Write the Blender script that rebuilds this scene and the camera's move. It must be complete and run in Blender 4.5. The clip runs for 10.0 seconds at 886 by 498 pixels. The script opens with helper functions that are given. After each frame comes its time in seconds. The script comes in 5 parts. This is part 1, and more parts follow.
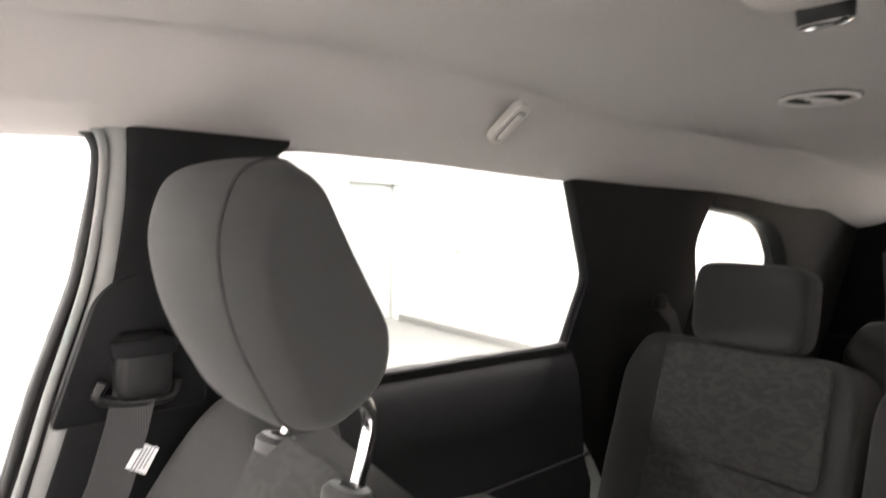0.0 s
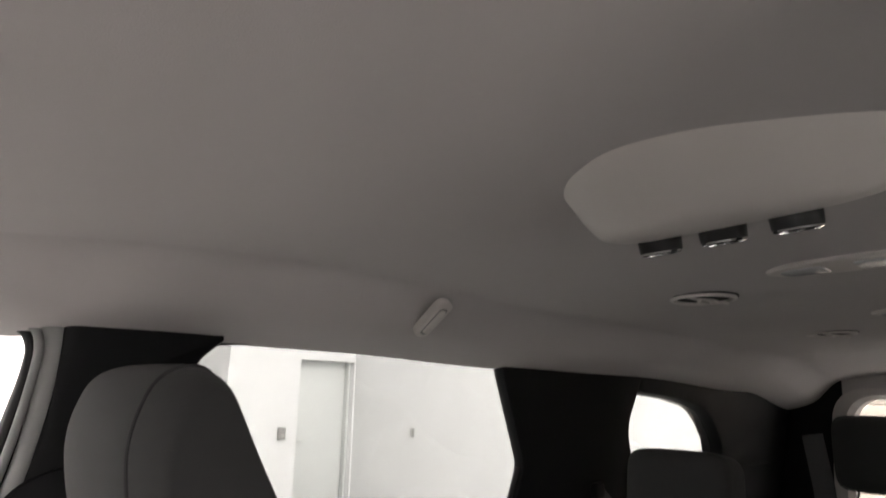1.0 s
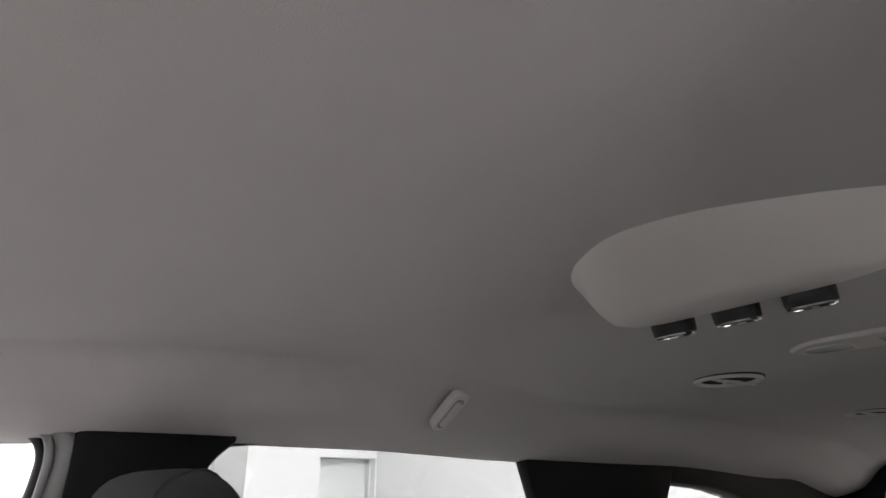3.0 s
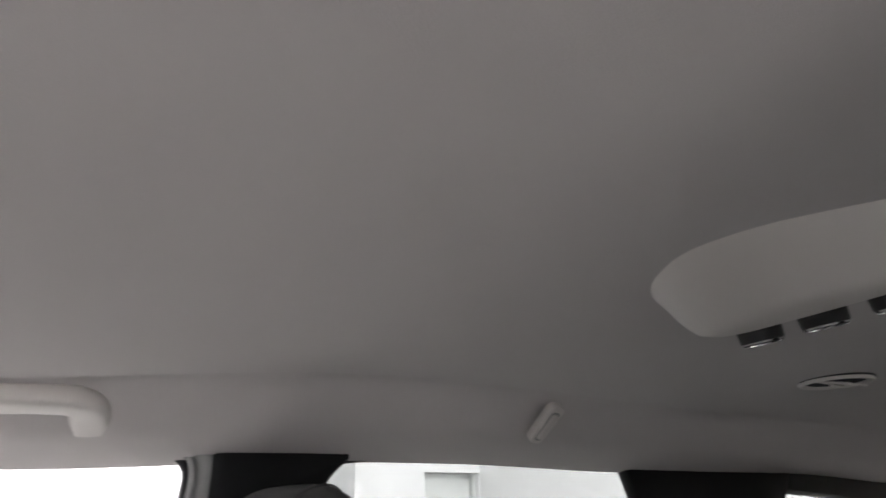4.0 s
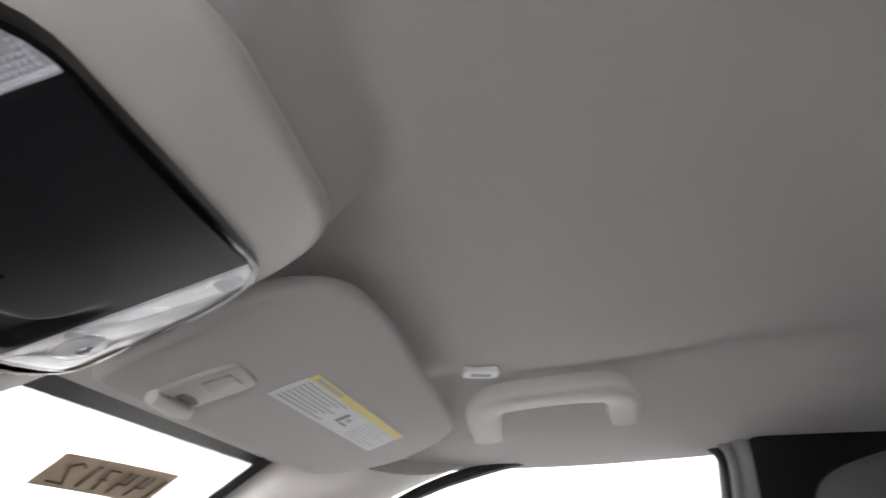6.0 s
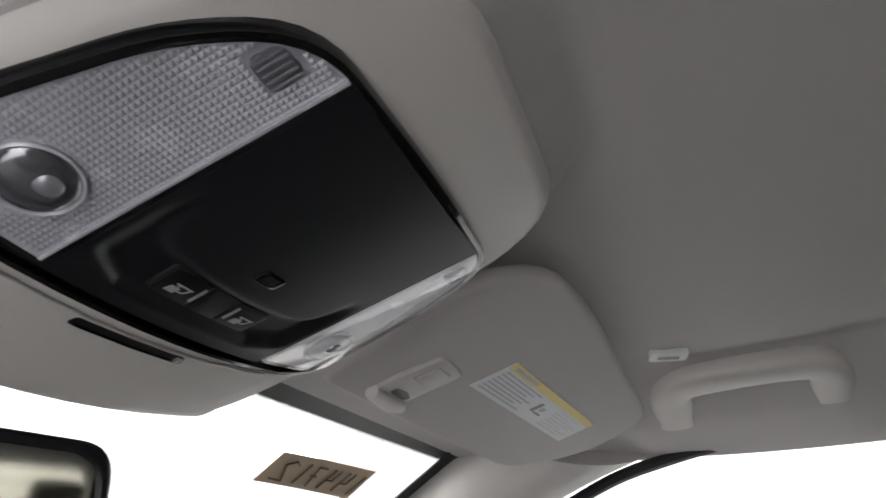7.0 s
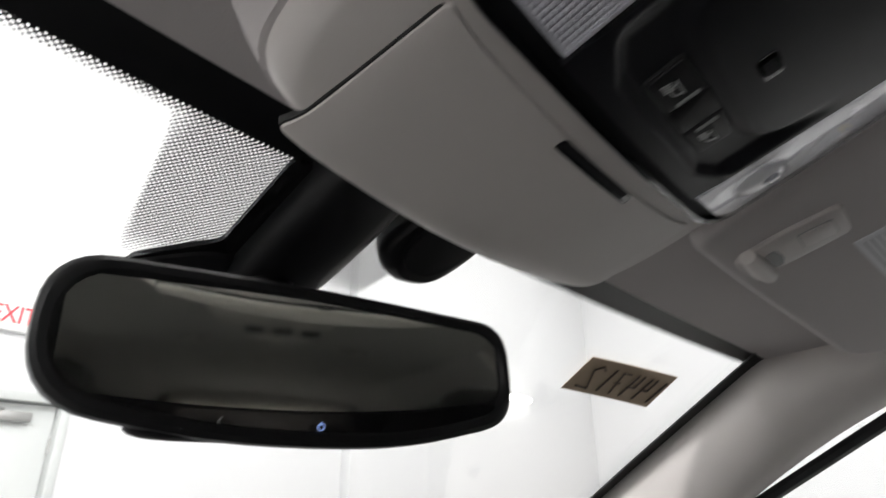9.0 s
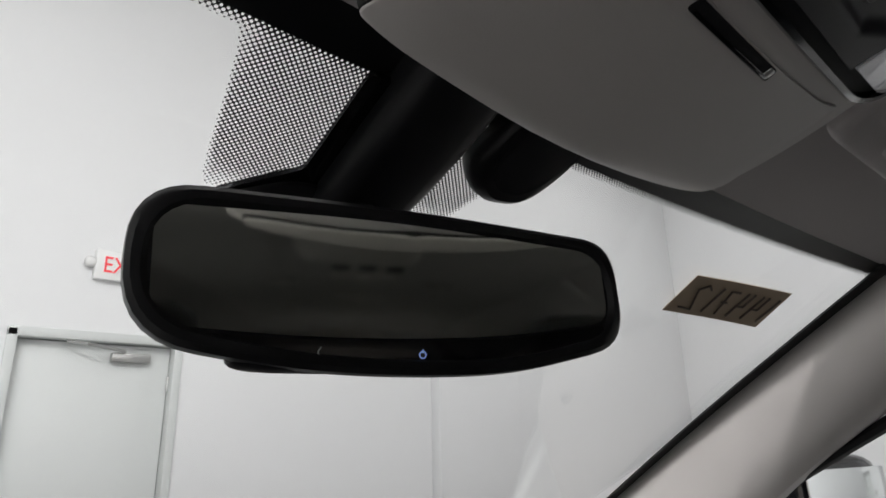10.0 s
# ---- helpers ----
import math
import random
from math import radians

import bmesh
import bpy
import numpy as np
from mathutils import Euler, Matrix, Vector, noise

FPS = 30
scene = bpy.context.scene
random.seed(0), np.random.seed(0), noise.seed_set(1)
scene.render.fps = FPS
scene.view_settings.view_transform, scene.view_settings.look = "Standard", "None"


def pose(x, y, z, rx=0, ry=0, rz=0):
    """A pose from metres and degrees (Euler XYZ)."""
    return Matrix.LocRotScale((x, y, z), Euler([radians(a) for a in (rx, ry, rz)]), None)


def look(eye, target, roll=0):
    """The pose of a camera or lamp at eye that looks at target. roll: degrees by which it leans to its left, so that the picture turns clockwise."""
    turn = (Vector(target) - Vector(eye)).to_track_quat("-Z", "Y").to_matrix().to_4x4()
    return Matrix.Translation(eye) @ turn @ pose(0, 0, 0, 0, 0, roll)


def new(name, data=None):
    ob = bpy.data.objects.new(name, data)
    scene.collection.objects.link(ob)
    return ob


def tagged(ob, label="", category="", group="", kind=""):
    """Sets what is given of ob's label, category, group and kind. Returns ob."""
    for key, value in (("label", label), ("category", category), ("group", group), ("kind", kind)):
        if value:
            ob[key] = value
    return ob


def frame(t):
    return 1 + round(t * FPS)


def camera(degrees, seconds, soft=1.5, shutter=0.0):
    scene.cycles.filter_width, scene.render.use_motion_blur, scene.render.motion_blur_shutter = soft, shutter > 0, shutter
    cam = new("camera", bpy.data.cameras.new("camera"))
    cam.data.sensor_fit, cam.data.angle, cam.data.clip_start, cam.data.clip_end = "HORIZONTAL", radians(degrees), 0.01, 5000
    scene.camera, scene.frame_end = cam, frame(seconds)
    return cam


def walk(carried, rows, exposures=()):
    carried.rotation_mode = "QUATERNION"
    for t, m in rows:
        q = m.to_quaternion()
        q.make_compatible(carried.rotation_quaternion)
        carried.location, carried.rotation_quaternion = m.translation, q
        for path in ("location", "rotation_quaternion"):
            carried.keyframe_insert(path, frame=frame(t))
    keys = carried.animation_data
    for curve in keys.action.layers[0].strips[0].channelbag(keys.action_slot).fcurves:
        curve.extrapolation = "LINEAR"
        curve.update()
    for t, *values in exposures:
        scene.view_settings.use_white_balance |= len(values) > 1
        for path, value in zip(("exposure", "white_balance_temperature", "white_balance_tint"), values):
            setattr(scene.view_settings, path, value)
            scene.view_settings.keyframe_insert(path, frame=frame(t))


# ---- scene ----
cam = camera(73.0, 10.0, shutter=0.4)
PATH = [
    (0, (-0.123, -0.361, 1.384), (1.444, -1.601, 1.288), 1.2),
    (0.5, (-0.166, -0.371, 1.393), (1.337, -1.669, 1.629), 1.0),
    (1, (-0.206, -0.354, 1.402), (1.235, -1.652, 1.891), 0.9),
    (1.5, (-0.212, -0.362, 1.401), (1.171, -1.645, 2.065), 0.4),
    (2, (-0.207, -0.348, 1.404), (1.167, -1.612, 2.123), -0.0),
    (3.5, (-0.229, -0.363, 1.404), (1.231, -1.48, 2.192), -1.4),
    (4, (-0.254, -0.333, 1.4), (1.311, -1.282, 2.208), -1.5),
    (4.5, (-0.258, -0.318, 1.386), (1.421, -0.952, 2.267), -1.6),
    (5, (-0.219, -0.292, 1.368), (1.534, -0.581, 2.287), -1.5),
    (5.5, (-0.165, -0.261, 1.362), (1.608, -0.329, 2.284), -1.4),
    (6, (-0.157, -0.235, 1.356), (1.604, -0.012, 2.279), -0.8),
    (7.5, (-0.173, -0.182, 1.346), (1.437, 0.567, 2.267), -0.6),
    (8, (-0.179, -0.169, 1.343), (1.382, 0.679, 2.262), -0.7),
    (8.5, (-0.186, -0.128, 1.334), (1.303, 0.843, 2.25), -0.8),
    (9, (-0.184, -0.078, 1.315), (1.239, 1.089, 2.097), -0.6),
    (9.5, (-0.173, -0.053, 1.317), (1.178, 1.267, 1.976), -1.1),
    (10, (-0.171, -0.053, 1.316), (1.13, 1.351, 1.897), -1.4),
]
EXPOSURES = [(0, 2.15, 7100, 12), (0.5, 1.45, 7100, 12), (1, 0.85, 7000, 13), (2, 0.8, 6700, 13), (4, 0.8, 6550, 11), (5, 0.75, 6500, 10), (6, 0.68, 6400, 9), (7.3, -0.12, 6400, 8), (8, -0.34, 6450, 8), (8.6, -0.5, 6500, 8), (9.2, -1.05, 6480, 8), (10, -1.66, 6450, 8)]
walk(cam, [(t, look(eye, target, roll)) for t, eye, target, roll in PATH], EXPOSURES)

# ---- world and light ----
world = bpy.data.worlds.new("world")
scene.world = world
world.use_nodes = True
world.node_tree.nodes["Background"].inputs[0].default_value = (0.9, 0.95, 1.0, 1)
world.node_tree.nodes["Background"].inputs[1].default_value = 0.05
FILL_POWER = 330.0
ROOM_H = 5.6


def area_lamp(name, at, size, power, target):
    data = bpy.data.lights.new(name, "AREA")
    data.shape, data.size, data.size_y, data.energy = "RECTANGLE", size[0], size[1], power
    data.color = (1.0, 0.975, 0.985)
    ob = new(name, data)
    ob.matrix_world = look(at, target)
    return ob


# ---- materials ----
def material(name, base, rough=0.6, metal=0.0, grain=None, tone=0.0, tone_scale=8.0, bump=0.0, bump_scale=400.0, spec=0.5, coat=0.0):
    """A surface with two scales of variation: broad tone and fine relief, in object metres."""
    m = bpy.data.materials.new(name)
    m.use_nodes = True
    nt = m.node_tree
    b = nt.nodes["Principled BSDF"]
    b.inputs["Base Color"].default_value = (*base, 1)
    b.inputs["Roughness"].default_value = rough
    b.inputs["Metallic"].default_value = metal
    b.inputs["Specular IOR Level"].default_value = spec
    b.inputs["Coat Weight"].default_value = coat
    co = nt.nodes.new("ShaderNodeTexCoord")
    if tone:
        n = nt.nodes.new("ShaderNodeTexNoise")
        n.inputs["Scale"].default_value = tone_scale
        n.inputs["Detail"].default_value = 6
        nt.links.new(co.outputs["Object"], n.inputs["Vector"])
        r = nt.nodes.new("ShaderNodeMapRange")
        r.inputs["To Min"].default_value, r.inputs["To Max"].default_value = 1 - tone, 1 + tone
        nt.links.new(n.outputs["Fac"], r.inputs["Value"])
        mx = nt.nodes.new("ShaderNodeVectorMath")
        mx.operation = "SCALE"
        mx.inputs[0].default_value = base
        nt.links.new(r.outputs["Result"], mx.inputs["Scale"])
        nt.links.new(mx.outputs[0], b.inputs["Base Color"])
        rr = nt.nodes.new("ShaderNodeMapRange")
        rr.inputs["To Min"].default_value, rr.inputs["To Max"].default_value = max(0.02, rough - 0.08), min(1, rough + 0.08)
        nt.links.new(n.outputs["Fac"], rr.inputs["Value"])
        nt.links.new(rr.outputs["Result"], b.inputs["Roughness"])
    if bump:
        n = nt.nodes.new("ShaderNodeTexNoise")
        n.inputs["Scale"].default_value = bump_scale
        n.inputs["Detail"].default_value = 3
        nt.links.new(co.outputs["Object"], n.inputs["Vector"])
        bp = nt.nodes.new("ShaderNodeBump")
        bp.inputs["Strength"].default_value = bump
        bp.inputs["Distance"].default_value = 0.0008
        nt.links.new(n.outputs["Fac"], bp.inputs["Height"])
        nt.links.new(bp.outputs[0], b.inputs["Normal"])
    return m


def weave(m, scale=900.0, strength=0.35, tint=0.06, axis="DIAGONAL"):
    """A knitted or woven relief of fine ribs over a material, with the ribs' own slight change of tone."""
    nt = m.node_tree
    b = nt.nodes["Principled BSDF"]
    co = nt.nodes.new("ShaderNodeTexCoord")
    w = nt.nodes.new("ShaderNodeTexWave")
    w.wave_type, w.bands_direction = "BANDS", axis
    w.inputs["Scale"].default_value = scale
    w.inputs["Distortion"].default_value = 0.6
    w.inputs["Detail"].default_value = 1
    nt.links.new(co.outputs["Object"], w.inputs["Vector"])
    bp = nt.nodes.new("ShaderNodeBump")
    bp.inputs["Strength"].default_value = strength
    bp.inputs["Distance"].default_value = 0.0006
    nt.links.new(w.outputs["Fac"], bp.inputs["Height"])
    for link in list(b.inputs["Normal"].links):
        nt.links.new(link.from_socket, bp.inputs["Normal"])
    nt.links.new(bp.outputs[0], b.inputs["Normal"])
    b.inputs["Sheen Weight"].default_value = 0.06
    b.inputs["Sheen Roughness"].default_value = 0.5
    return m


def patterned(m, dark, light, scale=55.0):
    """Blotched jacquard cloth: two tones in small drawn-out patches over a fine weave."""
    nt = m.node_tree
    b = nt.nodes["Principled BSDF"]
    co = nt.nodes.new("ShaderNodeTexCoord")
    mp = nt.nodes.new("ShaderNodeMapping")
    mp.inputs["Scale"].default_value = (1.0, 1.0, 2.2)
    nt.links.new(co.outputs["Object"], mp.inputs["Vector"])
    n = nt.nodes.new("ShaderNodeTexNoise")
    n.inputs["Scale"].default_value, n.inputs["Detail"].default_value, n.inputs["Distortion"].default_value = scale, 2.0, 1.6
    nt.links.new(mp.outputs[0], n.inputs["Vector"])
    r = nt.nodes.new("ShaderNodeValToRGB")
    r.color_ramp.elements[0].position, r.color_ramp.elements[1].position = 0.47, 0.56
    r.color_ramp.elements[0].color, r.color_ramp.elements[1].color = (*dark, 1), (*light, 1)
    nt.links.new(n.outputs["Fac"], r.inputs["Fac"])
    nt.links.new(r.outputs["Color"], b.inputs["Base Color"])
    return m


def glass(name, tint=(0.975, 0.98, 0.98), gloss=0.025):
    """A thin pane: clear, with a mirror's share of light that grows towards grazing."""
    m = bpy.data.materials.new(name)
    m.use_nodes = True
    nt = m.node_tree
    nt.nodes.clear()
    out = nt.nodes.new("ShaderNodeOutputMaterial")
    mix = nt.nodes.new("ShaderNodeMixShader")
    tr = nt.nodes.new("ShaderNodeBsdfTransparent")
    tr.inputs[0].default_value = (*tint, 1)
    gl = nt.nodes.new("ShaderNodeBsdfGlossy")
    gl.inputs["Roughness"].default_value = 0.02
    lw = nt.nodes.new("ShaderNodeLayerWeight")
    lw.inputs[0].default_value = 0.5
    pw = nt.nodes.new("ShaderNodeMath")
    pw.operation = "POWER"
    pw.inputs[1].default_value = 5.0
    nt.links.new(lw.outputs["Facing"], pw.inputs[0])
    ma = nt.nodes.new("ShaderNodeMath")
    ma.operation = "MULTIPLY_ADD"
    ma.inputs[1].default_value, ma.inputs[2].default_value = 0.9, gloss
    nt.links.new(pw.outputs[0], ma.inputs[0])
    nt.links.new(ma.outputs[0], mix.inputs[0])
    nt.links.new(tr.outputs[0], mix.inputs[1])
    nt.links.new(gl.outputs[0], mix.inputs[2])
    nt.links.new(mix.outputs[0], out.inputs[0])
    return m


def glow(name, colour, power):
    m = bpy.data.materials.new(name)
    m.use_nodes = True
    b = m.node_tree.nodes["Principled BSDF"]
    b.inputs["Base Color"].default_value = (*colour, 1)
    b.inputs["Emission Color"].default_value = (*colour, 1)
    b.inputs["Emission Strength"].default_value = power
    return m


def frit(name):
    """Black ceramic print on glass: solid at its upper edge, then an even net of clear round holes, 2.1 mm apart, in sheet coordinates."""
    m = bpy.data.materials.new(name)
    m.use_nodes = True
    nt = m.node_tree
    nodes, links = nt.nodes, nt.links
    b = nodes["Principled BSDF"]
    b.inputs["Base Color"].default_value = (0.008, 0.008, 0.009, 1)
    b.inputs["Roughness"].default_value = 0.35
    uv = nodes.new("ShaderNodeUVMap")
    sep = nodes.new("ShaderNodeSeparateXYZ")
    links.new(uv.outputs[0], sep.inputs[0])

    def calc(op, a, c=None, d=None):
        n = nodes.new("ShaderNodeMath")
        n.operation = op
        for i, v in enumerate((a, c, d)):
            if v is None:
                continue
            if isinstance(v, (int, float)):
                n.inputs[i].default_value = v
            else:
                links.new(v, n.inputs[i])
        return n.outputs[0]

    step = 1000 / 2.1
    u, v = calc("MULTIPLY", sep.outputs[0], step), calc("MULTIPLY", sep.outputs[1], step)
    a = calc("MULTIPLY", calc("ADD", u, v), 0.70711)
    c = calc("MULTIPLY", calc("SUBTRACT", u, v), 0.70711)
    fa = calc("SUBTRACT", calc("FRACT", a), 0.5)
    fc = calc("SUBTRACT", calc("FRACT", c), 0.5)
    d = calc("SQRT", calc("ADD", calc("MULTIPLY", fa, fa), calc("MULTIPLY", fc, fc)))
    # the third sheet coordinate holds the size of the holes
    attr = nodes.new("ShaderNodeAttribute")
    attr.attribute_name = "hole"
    clear = calc("LESS_THAN", d, attr.outputs["Fac"])
    tr = nodes.new("ShaderNodeBsdfTransparent")
    mix = nodes.new("ShaderNodeMixShader")
    links.new(clear, mix.inputs[0])
    links.new(b.outputs[0], mix.inputs[1])
    links.new(tr.outputs[0], mix.inputs[2])
    links.new(mix.outputs[0], nodes["Material Output"].inputs[0])
    return m


def prism_lens(name):
    """Clear moulded lamp cover with a fine square net of pyramids over a dull silver reflector."""
    m = material(name, (0.86, 0.86, 0.90), rough=0.26, metal=0.08, tone=0.1, tone_scale=60)
    nt = m.node_tree
    b = nt.nodes["Principled BSDF"]
    b.inputs["Coat Weight"].default_value = 0.6
    b.inputs["Coat Roughness"].default_value = 0.08
    return m


M_LINER = weave(material("headliner_cloth", (0.56, 0.527, 0.522), 0.95, tone=0.06, tone_scale=4, bump=0.3, bump_scale=900), 700, 0.07)
M_LIGHT = material("light_trim_plastic", (0.66, 0.622, 0.598), 0.44, tone=0.04, tone_scale=12, bump=0.12, bump_scale=1400)
M_DARK = material("dark_trim_plastic", (0.010, 0.010, 0.0112), 0.6, tone=0.15, tone_scale=14, bump=0.25, bump_scale=1200, spec=0.14)
M_BLACK = material("black_plastic", (0.010, 0.010, 0.011), 0.42, tone=0.12, tone_scale=25, bump=0.12, bump_scale=1600, spec=0.3)
M_GLOSS = material("gloss_black_plastic", (0.006, 0.006, 0.007), 0.12, tone=0.1, tone_scale=30, coat=0.4)
M_RUBBER = material("rubber_seal", (0.016, 0.016, 0.017), 0.7, tone=0.15, tone_scale=40, bump=0.2, bump_scale=800)
# Mid grey for edges that catch light: pillar return, channel edge, rocker ridges.
M_LIT_EDGE = material("lit_edge_grey", (0.22, 0.22, 0.22), 0.5, tone=0.08, tone_scale=30)
M_SEAT = weave(material("seat_cloth_plain", (0.027, 0.027, 0.0275), 0.92, tone=0.1, tone_scale=20, bump=0.4, bump_scale=1200), 900, 0.4)
M_SEAT_PAT = weave(patterned(material("seat_cloth_patterned", (0.07, 0.07, 0.068), 0.92, bump=0.5, bump_scale=1000), (0.024, 0.024, 0.0245), (0.037, 0.037, 0.0365), 34.0), 800, 0.4)
M_SEAM = material("seam_thread", (0.025, 0.025, 0.026), 0.9, bump=0.3, bump_scale=1500)
M_CHROME = material("chrome", (0.75, 0.75, 0.76), 0.10, metal=1.0, tone=0.03, tone_scale=30)
M_BELT = weave(material("belt_webbing", (0.045, 0.045, 0.047), 0.8, tone=0.1, tone_scale=40), 110, 1.0, axis="Y")
M_PAPER = material("label_paper", (0.78, 0.78, 0.80), 0.55, tone=0.03, tone_scale=60)
M_YELLOW = material("label_yellow", (0.80, 0.66, 0.24), 0.55, tone=0.05, tone_scale=60)
M_INK = material("printed_ink", (0.30, 0.30, 0.32), 0.6, tone=0.05, tone_scale=60)
M_TAG = material("buff_paper_tag", (0.46, 0.36, 0.25), 0.7, tone=0.08, tone_scale=40, bump=0.15, bump_scale=500)
M_MARKER = material("marker_ink", (0.13, 0.10, 0.075), 0.6, tone=0.1, tone_scale=80)
M_CLEAR = glass("window_glass")
M_TINT = glass("tinted_window_glass", (0.50, 0.512, 0.510))
M_PRINT = material("grey_print", (0.50, 0.50, 0.52), 0.6, tone=0.1, tone_scale=300)
M_FINE_PRINT = material("fine_grey_print", (0.68, 0.68, 0.70), 0.6, tone=0.08, tone_scale=300)
M_FRIT = frit("ceramic_frit")
M_MIRROR = material("mirror_silver", (0.93, 0.96, 0.88), 0.02, metal=1.0, tone=0.01, tone_scale=5)
M_DOORMIRROR = material("door_mirror_silver", (0.8, 0.82, 0.82), 0.02, metal=1.0, tone=0.01, tone_scale=5)
M_LENS = prism_lens("prismatic_lamp_cover")
M_LENS_CLEAR = material("frosted_lamp_cover", (0.80, 0.80, 0.82), 0.25, metal=0.1, tone=0.1, tone_scale=50, coat=0.5)
M_BULB = material("spot_reflector", (0.42, 0.42, 0.46), 0.2, metal=0.4, tone=0.3, tone_scale=90, coat=0.8)
M_BOWL = material("dome_reflection_grey", (0.32, 0.32, 0.35), 0.13, metal=0.75, tone=0.2, tone_scale=60)
M_GUIDE = material("grey_post_guide", (0.07, 0.07, 0.072), 0.32, tone=0.08, tone_scale=40)
M_CLIP = material("visor_clip_plastic", (0.52, 0.487, 0.472), 0.4, tone=0.04, tone_scale=12, bump=0.1, bump_scale=1400)
M_LENSPANE = glass("lamp_cover_pane", (0.92, 0.92, 0.93), 0.05)
M_PANEL = material("satin_black_panel", (0.011, 0.011, 0.0135), 0.42, tone=0.1, tone_scale=30, bump=0.05, bump_scale=1600, spec=0.3)
M_SYMBOL = material("white_symbol_print", (0.42, 0.42, 0.42), 0.6, tone=0.04, tone_scale=80)
M_POWER = glow("power_symbol_light", (0.35, 0.5, 1.0), 0.9)
M_WALL = material("white_wall_paint", (0.80, 0.805, 0.81), 0.6, tone=0.025, tone_scale=1.2, bump=0.15, bump_scale=90)
M_CEIL = material("white_ceiling_paint", (0.82, 0.82, 0.80), 0.7, tone=0.02, tone_scale=1.5, bump=0.1, bump_scale=60)
M_FLOOR = material("grey_epoxy_floor", (0.34, 0.338, 0.332), 0.35, tone=0.08, tone_scale=1.6, bump=0.1, bump_scale=40)
M_BASE = material("grey_baseboard", (0.30, 0.30, 0.29), 0.5, tone=0.05, tone_scale=6)
M_DOOR = material("white_door_paint", (0.70, 0.72, 0.71), 0.4, tone=0.02, tone_scale=3, bump=0.08, bump_scale=200)
M_FRAME = material("grey_white_frame_paint", (0.62, 0.64, 0.63), 0.4, tone=0.02, tone_scale=5)
M_STEEL = material("brushed_steel", (0.45, 0.45, 0.44), 0.35, metal=0.9, tone=0.1, tone_scale=20)
M_RED = glow("exit_letters_red", (0.85, 0.06, 0.08), 0.55)
M_SIGN = material("white_sign_plastic", (0.80, 0.80, 0.79), 0.4, tone=0.02, tone_scale=10)
M_SHUTTER = material("cream_shutter_paint", (0.66, 0.58, 0.51), 0.5, tone=0.04, tone_scale=3)
M_TUBE = glow("lamp_tube", (1.0, 0.97, 0.92), 14.0)
M_CARPET = material("grey_carpet", (0.06, 0.06, 0.058), 0.95, tone=0.2, tone_scale=30, bump=0.8, bump_scale=600)


# ---- building helpers ----
def smooth01(a, b, v):
    k = min(1.0, max(0.0, (v - a) / (b - a)))
    return k * k * (3 - 2 * k)


def mesh_object(name, bm, mat, sharp=35):
    bmesh.ops.recalc_face_normals(bm, faces=bm.faces)
    for f in bm.faces:
        f.smooth = True
    for e in bm.edges:
        if len(e.link_faces) == 2 and e.calc_face_angle(0) > radians(sharp):
            e.smooth = False
    me = bpy.data.meshes.new(name)
    bm.to_mesh(me)
    bm.free()
    if mat:
        me.materials.append(mat)
    return new(name, me)


def thing(name, bm, mat, label, category, group="", kind="", sharp=35):
    return tagged(mesh_object(name, bm, mat, sharp), label, category, group, kind)


def empty(name, at, label, category, group="", kind="", m=None):
    ob = new(name)
    ob.matrix_world = m or Matrix.Translation(at)
    ob.empty_display_size = 0.05
    return tagged(ob, label, category, group, kind)


def part(name, bm, mat, parent, label="", sharp=35):
    """A bmesh in world metres, linked as one mesh under a thing or a part."""
    ob = mesh_object(name, bm, mat, sharp)
    bpy.context.view_layer.update()
    ob.parent = parent
    ob.matrix_parent_inverse = parent.matrix_world.inverted()
    return tagged(ob, label) if label else ob


def local_part(name, bm, mat, parent, label="", sharp=35):
    """The same for a bmesh built in the parent's own coordinates."""
    ob = mesh_object(name, bm, mat, sharp)
    ob.parent = parent
    return tagged(ob, label) if label else ob


def rounded(pts, r, n=5):
    """A closed outline with its corners rounded by r (one number, or one for each corner)."""
    out, k = [], len(pts)
    for i in range(k):
        p, a, b = Vector(pts[i]), Vector(pts[i - 1]), Vector(pts[(i + 1) % k])
        rad = r[i] if isinstance(r, (list, tuple)) else r
        da, db = (a - p), (b - p)
        cut = min(rad, da.length * 0.49, db.length * 0.49)
        s, e = p + da.normalized() * cut, p + db.normalized() * cut
        for j in range(n + 1):
            f = j / n
            out.append(tuple((s * (1 - f) + p * f) * (1 - f) + (p * (1 - f) + e * f) * f))
    return out


def plate(pts, z0, z1, m=None, bevel=0.0, segs=2, bm=None):
    """A flat outline (x, y) made solid from z0 to z1, edges rounded, laid by the matrix m."""
    own = bmesh.new()
    lo = [own.verts.new((x, y, z0)) for x, y in pts]
    hi = [own.verts.new((x, y, z1)) for x, y in pts]
    k = len(pts)
    own.faces.new(lo[::-1])
    own.faces.new(hi)
    for i in range(k):
        own.faces.new((lo[i], lo[(i + 1) % k], hi[(i + 1) % k], hi[i]))
    bmesh.ops.recalc_face_normals(own, faces=own.faces)
    if bevel:
        rim = [e for e in own.edges if (e.verts[0].co.z == e.verts[1].co.z)]
        bmesh.ops.bevel(own, geom=rim, offset=bevel, segments=segs, profile=0.5, affect="EDGES")
    if m is not None:
        bmesh.ops.transform(own, matrix=m, verts=own.verts)
    return own if bm is None else join(bm, own)


def join(bm, other):
    me = bpy.data.meshes.new("tmp")
    other.to_mesh(me)
    other.free()
    bm.from_mesh(me)
    bpy.data.meshes.remove(me)
    return bm


